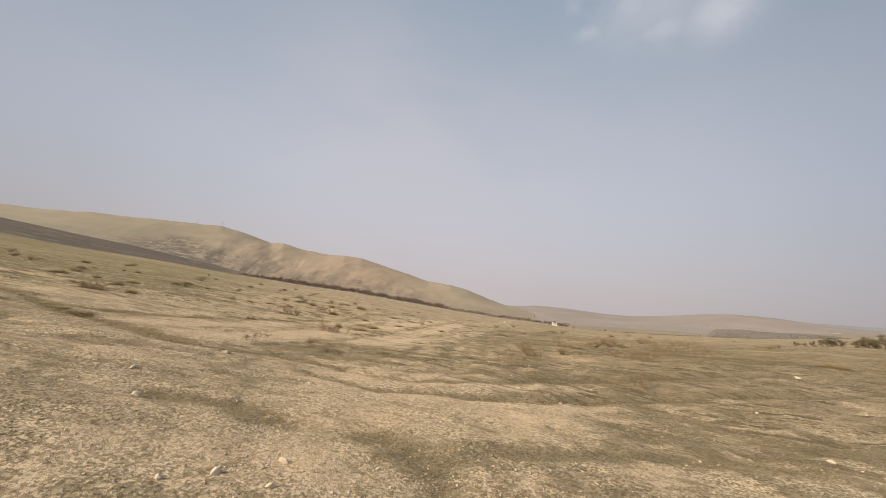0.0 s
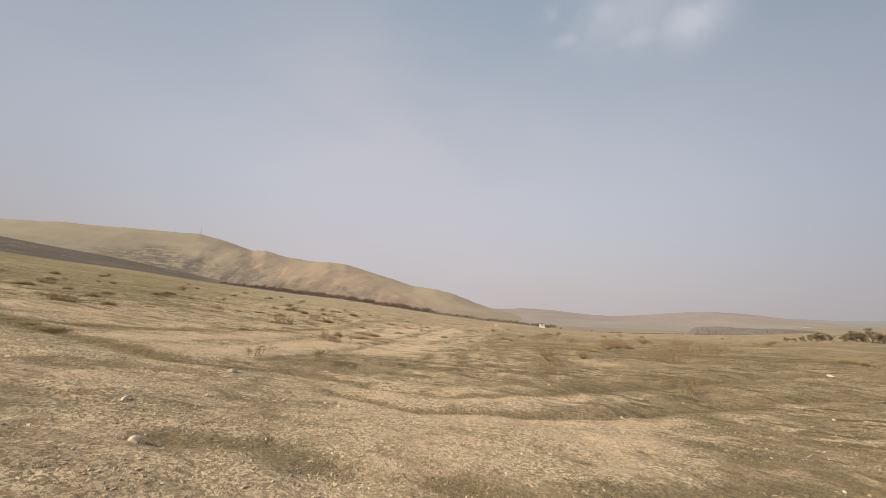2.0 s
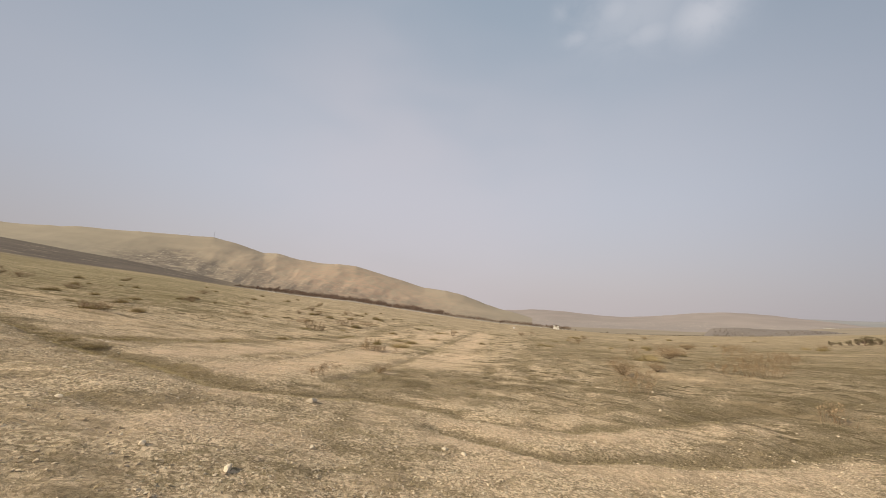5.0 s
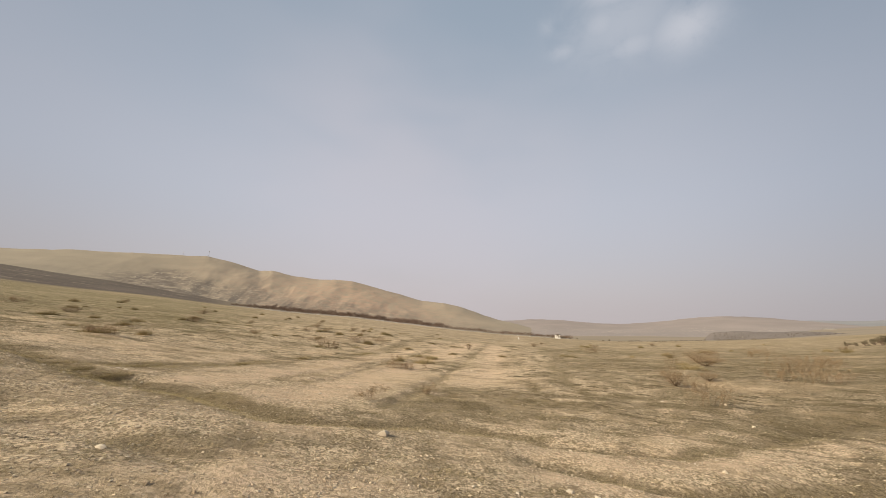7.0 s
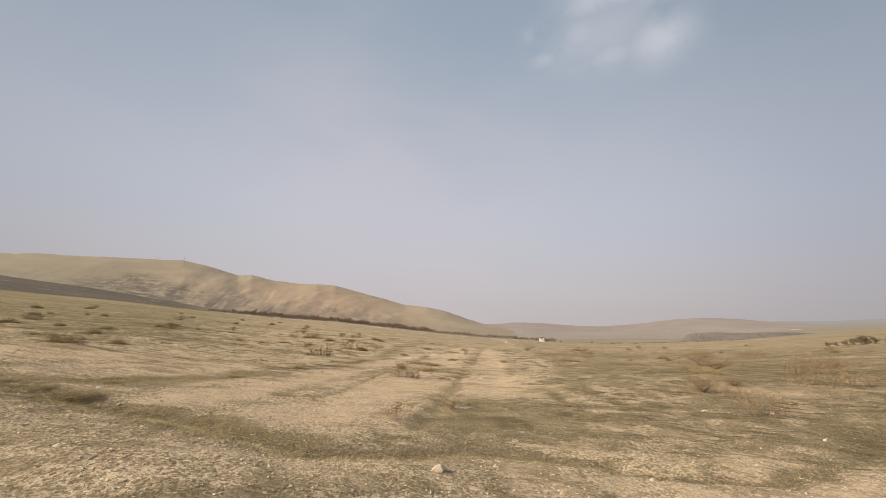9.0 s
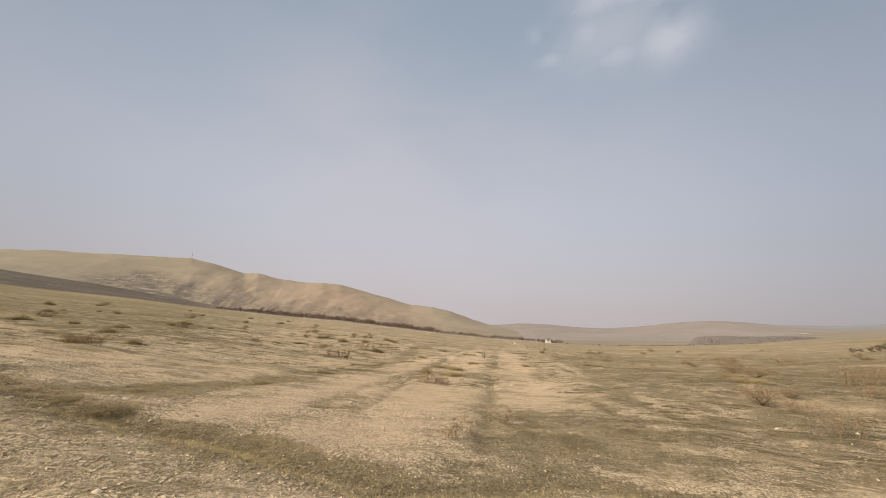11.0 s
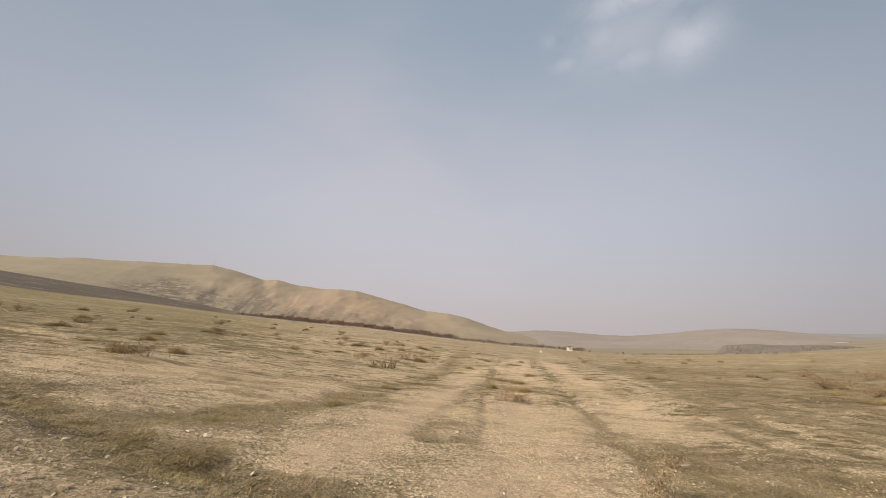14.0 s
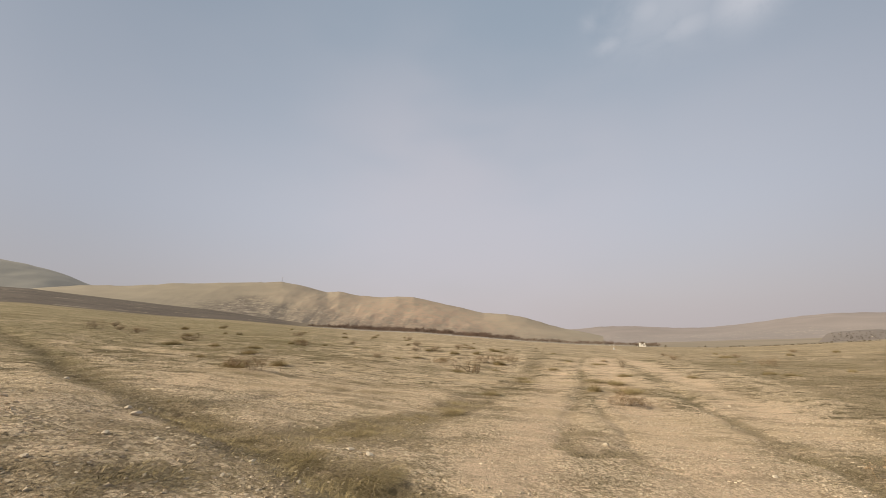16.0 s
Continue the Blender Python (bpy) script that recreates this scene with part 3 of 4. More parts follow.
def build_ground():
    front = np.arange(-80, 80.01, 0.37)
    behind = np.arange(88, 276, 4.0)
    a = np.radians(np.concatenate([front, behind]))
    r = np.concatenate([[0.0005, 0.4], np.geomspace(1.2, 5.9, 70), np.geomspace(6, 45, 310), np.geomspace(45.6, 4700, 160)])
    rr, aa = np.meshgrid(r, a, indexing="ij")
    x, y = -4 + rr * np.sin(aa), -1 + rr * np.cos(aa)
    cover, cut = grass_cover(x, y)
    z = surface(x, y, cut)
    clods = 0.022 * (fbm(x * 7, y * 7, 3, 61) - 0.5) * (1 - smooth(rr, 25, 45))
    verts = np.stack([x, y, z + clods], -1).reshape(-1, 3)
    me = mesh_of("ground", verts, sheet_faces(len(r), len(a), closed=True), SOIL, True)
    rad, az = bearing(x, y)
    value_layer(me, "cover", cover.ravel())
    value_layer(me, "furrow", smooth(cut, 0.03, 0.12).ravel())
    value_layer(me, "lane", lane_at(x, y).ravel())
    walked = from_line(x, y, [(0, 0), (-8.4, 6.1)]) + 5 * (fbm(x * 0.3, y * 0.3, 3, 39) - 0.5)
    value_layer(me, "along", beside_track(x, y).ravel())
    value_layer(me, "tilled", (0.42 + 0.58 * smooth(walked, 5, 12)).ravel())
    value_layer(me, "olive", (smooth(-az, 10, 36) * smooth(rad, 10, 30)).ravel())
    value_layer(me, "plain", (smooth(rad + 190 * (fbm(x * 0.02, y * 0.02, 4, 81) - 0.5), CREST - 90, CREST + 30) * (1 - smooth(az, -34, -22))).ravel())
    value_layer(me, "valley", (smooth(rad, CREST - 3, CREST + 60) * smooth(az, -34, -22)).ravel())
    ob = new("ground", me)
    tagged(ob, "dry stony field of pale soil with grassy furrows", "ground", kind="structure")


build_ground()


# ---- hills ----
def hill(name, label, mat, azimuth, ridge_el, ridge_r, foot_r, columns, spurs, seed, red=(), foot_dark=()):
    """A range of hills: its ridge stands at the given elevation and distance, the slope before it is cut by gullies."""
    a = np.linspace(azimuth[0], azimuth[-1], columns)
    s = np.concatenate([np.linspace(0, 1, 120), np.linspace(1.03, 1.5, 10)])
    ss, aa = np.meshgrid(s, a, indexing="ij")
    soft = np.hanning(2 * int(columns * 0.45 / (azimuth[-1] - azimuth[0])) + 5)
    line = np.convolve(np.pad(np.interp(a, azimuth, ridge_el), len(soft) // 2, mode="edge"), soft / soft.sum(), "valid")
    el = np.broadcast_to(line, aa.shape) + 0.12 * (fbm(aa * 0.9, aa * 0 + seed, 3, seed) - 0.5) * smooth(ss, 0.8, 1)
    r1, r0 = np.interp(aa, azimuth, ridge_r), np.interp(aa, azimuth, foot_r)
    r = r0 + (r1 - r0) * ss
    x, y = MID_X + r * np.sin(np.radians(aa)), MID_Y + r * np.cos(np.radians(aa))
    wide = np.hanning(2 * int(columns * 5.0 / (azimuth[-1] - azimuth[0])) + 5)
    broad = np.convolve(np.pad(line, len(wide) // 2, mode="edge"), wide / wide.sum(), "valid")
    top = 1.5 + r1 * np.tan(np.radians(el))
    mass = 1.5 + r1 * np.tan(np.radians(np.broadcast_to(broad, aa.shape)))
    body_top = mass + (top - mass) * smooth(ss, 0.35, 1.0)
    base = land(MID_X + r0 * np.sin(np.radians(aa)), MID_Y + r0 * np.cos(np.radians(aa))) - 4
    up = np.clip(ss, 0, 1)
    span = (r1 - r0).mean() * 0.3 / spurs
    u, v = aa * np.radians(1) * r1 / span, r / (span * 1.5)
    u = u - 0.45 * v
    bend = 0.9 * (fbm(u * 0.6, v * 0.6, 3, seed + 1) - 0.5)
    lobes = 2 * fbm(u + bend, v + 0.7 * bend, 3, seed + 2) - 1
    folds = 1 - np.abs(2 * fbm(u * 2.1 + bend, v * 1.7 - bend, 3, seed + 3) - 1) * 1.5
    gully = 1 - np.abs(2 * fbm(u * 6.0 + 3 * bend, v * 3.2, 3, seed + 4) - 1)
    shape = 0.5 * up**1.7 + 0.5 * smooth(up, 0.15, 1.0)
    cut = np.sin(np.pi * up) ** 0.8 * (0.35 + 0.65 * smooth(aa, -36, -24) if name == "hill_1" else 1.0)
    z = base + (body_top - base) * np.clip(shape + cut * (0.09 * lobes + 0.018 * (folds - 0.6)) + 0.012 * (gully - 0.65) * smooth(up, 0, 0.12) * (1 - smooth(up, 0.3, 0.75)), -0.05, None)
    z = np.where(ss > 1, top - (top - base) * (ss - 1) * 1.3, z)
    me = mesh_of(name, np.stack([x, y, z], -1).reshape(-1, 3), sheet_faces(len(s), columns), mat, True)
    tint = np.zeros(aa.shape)
    for mid, wide, at, tall in red:
        tint = tint + np.exp(-(((aa - mid) / wide) ** 2 + ((ss - at) / tall) ** 2))
    value_layer(me, "red", np.clip(tint, 0, 1).ravel())
    low = 1 - smooth(ss - (0.14 * np.exp(-(((aa + 38) / 5) ** 2)) if foot_dark else 0.0) + 0.3 * (fbm(aa * 0.5, ss * 5, 3, seed + 6) - 0.5), 0.36, 0.6)
    if foot_dark:
        low = low * (smooth(aa, -47, -41) + (1 - smooth(aa, -47, -41)) * (1 - smooth(ss + 0.25 * (fbm(aa * 1.5, ss * 6, 3, seed + 8) - 0.5), 0.1, 0.3)))
    value_layer(me, "foot", (low * (np.interp(aa, *foot_dark) if foot_dark else 0.5)).ravel())
    return tagged(new(name, me), label, "hill", kind="structure")


RIDGE_AZ = [-66, -60, -57, -54, -50.5, -46, -42, -38, -33.6, -31.6, -29.5, -27, -25.4, -22.3, -19, -16.5, -13.8, -10, -6.5, -3, 0.5, 3.3, 6, 8.7, 11, 14]
RIDGE_EL = [3.2, 4.2, 4.9, 5.4, 5.6, 6.25, 6.6, 6.92, 7.28, 7.02, 6.6, 5.95, 6.2, 5.6, 5.42, 5.55, 5.45, 4.6, 3.85, 2.95, 2.75, 2.2, 1.35, 0.55, 0.1, -0.6]
hill("hill_1", "tan eroded clay hill with gullied slopes", HILL,
     RIDGE_AZ, RIDGE_EL,
     np.linspace(1250, 760, 26), np.linspace(620, 470, 26), 700, 1.25, 3, red=[(-14, 17.0, 0.5, 0.55)],
     foot_dark=([-60, -46, -41, -37, -30, -24, -12, 5], [0.5, 0.6, 0.95, 0.95, 0.6, 0.55, 0.5, 0.3]))
hill("hill_2", "distant olive-tan hill beyond the dark plain", HAZED_HILL,
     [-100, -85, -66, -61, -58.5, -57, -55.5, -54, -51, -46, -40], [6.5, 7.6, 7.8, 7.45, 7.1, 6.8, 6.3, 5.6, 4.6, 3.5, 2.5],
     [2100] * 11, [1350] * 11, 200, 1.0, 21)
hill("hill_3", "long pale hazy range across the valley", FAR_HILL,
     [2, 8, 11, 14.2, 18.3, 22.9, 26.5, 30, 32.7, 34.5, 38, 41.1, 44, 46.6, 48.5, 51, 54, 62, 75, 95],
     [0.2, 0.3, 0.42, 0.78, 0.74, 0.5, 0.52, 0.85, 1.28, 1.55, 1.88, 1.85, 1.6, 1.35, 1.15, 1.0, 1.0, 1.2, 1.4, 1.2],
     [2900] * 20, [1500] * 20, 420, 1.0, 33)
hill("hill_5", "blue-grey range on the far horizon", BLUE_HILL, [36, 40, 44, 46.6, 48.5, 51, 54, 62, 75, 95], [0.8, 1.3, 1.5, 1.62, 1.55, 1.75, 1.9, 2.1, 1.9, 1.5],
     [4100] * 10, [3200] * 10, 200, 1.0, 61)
RISE_AZ, RISE_EL = [35.7, 36.5, 37.5, 39.6, 42.5, 45, 48, 54, 60], [-1.3, -0.22, -0.02, 0.1, 0.16, 0.36, 0.3, 0.5, 0.6]
hill("hill_4", "dark low rise covered with scrub", DARK_RISE, RISE_AZ, RISE_EL,
     [470] * 9, [390] * 9, 160, 0.5, 51)


# ---- grass and gravel ----
def scatter(count, near, far, seed, spread=68):
    """Places before the path, as thick in the near as in the far when seen from it."""
    rng = np.random.default_rng(seed)
    f = rng.random(count)
    ox, oy = -8.4 * f, 6.1 * f
    r = np.exp(rng.uniform(math.log(near), math.log(far), count))
    a = np.radians(rng.uniform(-spread, spread, count))
    return ox + r * np.sin(a), oy + r * np.cos(a), r, rng


def thatch(name, label, count, near, far, blades, length, width, spread, bare, seed, mat, lines=None):
    """Tufts of dry grass, each a spray of thin bent blades."""
    x, y, r, rng = scatter(count, near, far, seed)
    if lines:
        # Along the given lines instead of all over the field.
        legs = [(a, b, wide) for wide, line in lines for a, b in zip(line, line[1:])]
        size = np.array([math.dist(a, b) * wide for a, b, wide in legs])
        pick, f = rng.choice(len(legs), count, p=size / size.sum()), rng.random(count)
        ends, wide = np.array([(*a, *b) for a, b, _ in legs])[pick], np.array([w for _, _, w in legs])[pick]
        x = ends[:, 0] + f * (ends[:, 2] - ends[:, 0]) + rng.normal(0, 1, count) * wide
        y = ends[:, 1] + f * (ends[:, 3] - ends[:, 1]) + rng.normal(0, 1, count) * wide
        r = np.full(count, 5.0)
    cover, cut = grass_cover(x, y)
    keep = rng.random(count) < np.clip(cover**1.5 + bare, 0, 1) * (smooth(fbm(x * 1.6, y * 1.6, 3, 43), 0.38, 0.6) if lines else 1.0)
    x, y, r, cover, cut = x[keep], y[keep], r[keep], cover[keep], cut[keep]
    z = surface(x, y, cut)
    n = len(x)
    grow = np.clip(0.5 + 1.0 * cover**2, 0.5, 1.5) * rng.uniform(0.5, 1.35, n) * np.clip(r / 9, 0.75, 2.4) ** 0.6
    around = rng.uniform(0, 2 * np.pi, (n, blades))
    lean = rng.uniform(1.1 if spread > 0.09 else 0.55, 1.5, (n, blades))
    tall = length * grow[:, None] * rng.uniform(0.45, 1.2, (n, blades))
    wide = width * np.clip(r / 5, 1, 5)[:, None] * rng.uniform(0.7, 1.3, (n, blades))
    root = np.stack([x, y, z - 0.006], -1)[:, None] + np.stack([np.cos(around), np.sin(around), 0 * around], -1) * (spread * grow)[:, None, None] * rng.random((n, blades, 1))
    out = np.stack([np.cos(around) * np.sin(lean), np.sin(around) * np.sin(lean), np.cos(lean)], -1)
    flat = np.stack([-np.sin(around), np.cos(around), 0 * around], -1)
    mid = root + out * (tall * 0.55)[..., None]
    droop = out.copy()
    droop[..., 2] -= 0.7
    tip = mid + droop * (tall * 0.5)[..., None]
    tip[..., 2] = np.maximum(tip[..., 2], z[:, None] + 0.004)
    half = flat * (wide / 2)[..., None]
    v = np.stack([root - half, root + half, mid + half, mid - half * 0.3, tip], -2).reshape(-1, 3)
    base = np.arange(n * blades)[:, None] * 5
    f = np.concatenate([base + [0, 1, 2], base + [3, 2, 4]])
    tagged(new(name, mesh_of(name, v, f, mat)), label, "grass", kind="stuff")


OCTA_V = np.array([(1, 0, 0), (0, 1, 0), (-1, 0, 0), (0, -1, 0), (0, 0, 1), (0, 0, -1)], float)
OCTA_F = np.array([(0, 1, 4), (1, 2, 4), (2, 3, 4), (3, 0, 4), (1, 0, 5), (2, 1, 5), (3, 2, 5), (0, 3, 5)])
SHARD_V = np.array([(1, 0, -0.5), (0, 1, -0.5), (-1, 0, -0.5), (0, -1, -0.5), (0.75, 0.1, 1), (-0.1, 0.75, 1), (-0.6, -0.6, 1)], float)
SHARD_F = np.array([(4, 5, 6), (0, 1, 5), (0, 5, 4), (1, 2, 5), (2, 6, 5), (2, 3, 6), (3, 4, 6), (3, 0, 4)])


def gravel(name, label, count, near, far, low, high, seed):
    """Flat angular chips of stone, half sunk into the soil."""
    x, y, r, rng = scatter(count, near, far, seed)
    cover, cut = grass_cover(x, y)
    heap = fbm(x * 0.6, y * 0.6, 3, 71)
    keep = rng.random(count) < np.clip(0.6 * heap + 0.2 - 0.25 * cover, 0.08, 1) * (1 - 0.6 * smooth(x - 0.2 * y, -5, -2) * smooth(y, 7, 10))
    x, y, r, cut = x[keep], y[keep], r[keep], cut[keep]
    n = len(x)
    size = (low + (high - low) * rng.random(n) ** 3.0) * np.clip(r / 9, 1, 1.35)
    v = SHARD_V[None] * rng.uniform(0.6, 1.25, (n, 7, 1)) * size[:, None, None]
    v[..., 1] *= rng.uniform(0.4, 0.85, n)[:, None]
    v[..., 2] *= rng.uniform(0.14, 0.36, n)[:, None]
    v[..., 2] += v[..., 0] * rng.uniform(-0.3, 0.3, n)[:, None]
    turn = rng.uniform(0, 2 * np.pi, n)[:, None]
    vx = v[..., 0] * np.cos(turn) - v[..., 1] * np.sin(turn)
    vy = v[..., 0] * np.sin(turn) + v[..., 1] * np.cos(turn)
    z = surface(x, y, cut) + 0.14 * size
    v = np.stack([vx + x[:, None], vy + y[:, None], v[..., 2] + z[:, None]], -1).reshape(-1, 3)
    f = (SHARD_F[None] + 7 * np.arange(n)[:, None, None]).reshape(-1, 3)
    tagged(new(name, mesh_of(name, v, f, GRIT)), label, "gravel", kind="stuff")


thatch("dry_grass", "short curled dry grass over the stony soil", 46000, 2.6, 9, 7, 0.055, 0.004, 0.04, 0.1, 101, STRAW)
thatch("weathered_grass", "flattened grey-brown dry grass in the furrows", 60000, 8, 28, 5, 0.04, 0.005, 0.1, 0.08, 102, STUBBLE)
thatch("field_stubble", "sparse straw stubble over the far field", 40000, 18, 170, 5, 0.036, 0.006, 0.4, 0.1, 103, STUBBLE)
thatch("furrow_grass", "yellow-green curled grass in the deep furrow", 11000, 3, 9, 7, 0.055, 0.0045, 0.06, 0.0, 104, LUSH,
       [(0.28, [(-12.5, 10.46), (-11, 9.8), (-9.75, 9.35), (-8.6, 8.98), (-7.7, 8.75), (-6.8, 8.35)]), (0.45, [(-10.7, 10.3), (-10.2, 11.6), (-9.6, 12.9), (-9.1, 15)]), (0.4, [(-11.0, 8.4), (-9.8, 8.6)])])
thatch("matted_grass", "dense matted brown grass beside the track", 46000, 3, 9, 7, 0.06, 0.0042, 0.06, 0.12, 105, STUBBLE,
       [(1.1, [(-3.6, 10.2), (-2.2, 12.2), (0.6, 14.6)]), (0.45, [(-11.6, 8.6), (-10.2, 8.4)]), (0.75, [(-5.0, 9.0), (-3.4, 10.4), (-1.2, 11.2), (2.0, 12.3)]), (0.6, [(2.4, 5.6), (4.6, 6.1), (7.9, 7.6)]), (0.6, [(2.4, 10.3), (6.5, 10.8)]), (0.35, [(3.0, 4.6), (4.6, 4.8)])])
thatch("low_weeds", "low dark brown weeds dotted over the field", 24000, 8, 75, 6, 0.045, 0.007, 0.22, 0.2, 106, WEED)
gravel("scree", "coarse pale stone flakes over the stony field", 150000, 7, 30, 0.006, 0.018, 109)
gravel("gravel", "pale limestone gravel strewn over the soil", 190000, 2.4, 34, 0.005, 0.023, 107)


# ---- loose stones ----
def stone_mesh(seed):
    bm = bmesh.new()
    bmesh.ops.create_icosphere(bm, subdivisions=2, radius=0.5)
    rng = random.Random(seed)
    cuts = [(Vector((rng.uniform(-1, 1), rng.uniform(-1, 1), rng.uniform(-0.6, 1))).normalized(), rng.uniform(0.2, 0.36)) for _ in range(12)]
    for v in bm.verts:
        for d, far in cuts:
            over = v.co.dot(d) - far
            if over > 0:
                v.co -= d * over
        v.co *= 1 + 0.08 * noise.noise(v.co * 5 + Vector((seed, 0, 0)))
    me = bpy.data.meshes.new("stone")
    bm.to_mesh(me)
    bm.free()
    me.materials.append(STONE)
    return me


STONES = [stone_mesh(k) for k in range(6)]


def stone(x, y, wide, tall, turn, kind):
    ob = new("stone", STONES[kind])
    ob.matrix_world = pose(x, y, height_at(x, y) + tall * 0.24, rng.uniform(-9, 9), rng.uniform(-9, 9), turn) @ Matrix.Diagonal((wide, wide * 0.75, tall, 1))
    size = "large pale angular" if wide > 0.2 else ("pale angular" if wide > 0.1 else "small pale")
    tagged(ob, f"{size} limestone lying loose on dry soil", "stone", "loose stones on the field")


# place, width, height
PLACED_STONES = [(-4.47, 7.68, 0.2, 0.11), (-3.4, 4.25, 0.17, 0.08), (-1.32, 3.43, 0.13, 0.06), (-1.71, 3.07, 0.12, 0.07), (-1.99, 2.85, 0.08, 0.05), (-1.24, 2.97, 0.09, 0.06),
                 (11.9, 12.8, 0.26, 0.12), (1.76, 9.68, 0.1, 0.07), (-0.54, 3.62, 0.06, 0.04), (0.01, 5.17, 0.06, 0.04), (6.29, 7.71, 0.07, 0.05), (5.08, 5.12, 0.14, 0.06), (3.26, 4.93, 0.06, 0.04),
                 (-4.89, 5.13, 0.09, 0.05), (-4.17, 5.05, 0.13, 0.05), (-3.85, 5.96, 0.08, 0.05), (-6.4, 5.92, 0.12, 0.04), (2.6, 11.42, 0.09, 0.06), (-2.32, 6.61, 0.1, 0.05), (-2.54, 6.71, 0.12, 0.04), (2.36, 7.58, 0.12, 0.04),
                 (-0.44, 7.51, 0.08, 0.05), (-7.5, 7.02, 0.09, 0.04), (-1.96, 8.29, 0.08, 0.05), (-6.96, 12.04, 0.09, 0.06), (-8.85, 9.34, 0.07, 0.05), (-8.74, 8.5, 0.09, 0.03), (-8.35, 8.51, 0.07, 0.05), (-6.1, 10.29, 0.08, 0.05),
                 (-9.7, 10.0, 0.14, 0.035), (-9.95, 10.1, 0.11, 0.03), (1.44, 11.82, 0.12, 0.05), (-12.16, 9.67, 0.14, 0.06), (-12.4, 9.8, 0.1, 0.05), (-11.48, 8.84, 0.1, 0.045), (-11.2, 9.02, 0.08, 0.03), (-10.92, 9.1, 0.07, 0.03),
                 (-10.33, 8.74, 0.06, 0.04), (-10.47, 9.24, 0.09, 0.03), (-9.94, 9.08, 0.07, 0.03), (-5.33, 11.28, 0.1, 0.05), (-2.58, 17.26, 0.1, 0.07), (-11.27, 8.19, 0.07, 0.035), (-16.75, 12.32, 0.16, 0.08)]
rng = random.Random(5)
for k, (x, y, wide, tall) in enumerate(PLACED_STONES):
    stone(x, y, wide, tall, rng.uniform(0, 360), k % 6)
for k in range(170):
    f, r, a = rng.random(), math.exp(rng.uniform(math.log(2.6), math.log(17))), radians(rng.uniform(-55, 55))
    wide = 0.03 + 0.04 * rng.random() ** 3.5
    stone(-8.4 * f + r * math.sin(a), 6.1 * f + r * math.cos(a), wide, wide * rng.uniform(0.25, 0.5), rng.uniform(0, 360), k % 6)


# ---- shrubs ----
def spray(soup, rng, start, way, length, radius, depth, twigs):
    """A branch that forks into thinner ones."""
    p, d = Vector(start), Vector(way).normalized()
    points, radii = [p.copy()], [radius]
    for k in range(3):
        d = (d + Vector((rng.uniform(-1, 1), rng.uniform(-1, 1), rng.uniform(-0.3, 0.7))) * 0.28).normalized()
        p = p + d * length / 3
        points.append(p.copy())
        radii.append(radius * (1 - 0.25 * (k + 1)))
        if depth > 0 and k > 0 or depth > 1:
            side = (d + Vector((rng.uniform(-1, 1), rng.uniform(-1, 1), rng.uniform(-0.2, 0.8)))).normalized()
            spray(soup, rng, p, side, length * rng.uniform(0.45, 0.7), radius * 0.55, depth - 1, twigs)
    soup.tube(points, radii, 3)
    if depth <= 0:
        twigs.append((points[-1], d))


def puffs(soup, rng, ends, size, each):
    """Small dry leaves and seed heads round the ends of twigs."""
    for p, d in ends:
        for _ in range(each):
            c = p + Vector((rng.gauss(0, 1), rng.gauss(0, 1), rng.gauss(0, 0.8))) * size * 1.6
            c.z = max(c.z, 0.01)
            u = Vector((rng.uniform(-1, 1), rng.uniform(-1, 1), rng.uniform(-1, 1))).normalized() * size
            v = u.cross(Vector((rng.uniform(-1, 1), rng.uniform(-1, 1), 1))).normalized() * size * 0.5
            soup.add([tuple(c - u), tuple(c + v), tuple(c + u), tuple(c - v)], [(0, 1, 2), (0, 2, 3)])


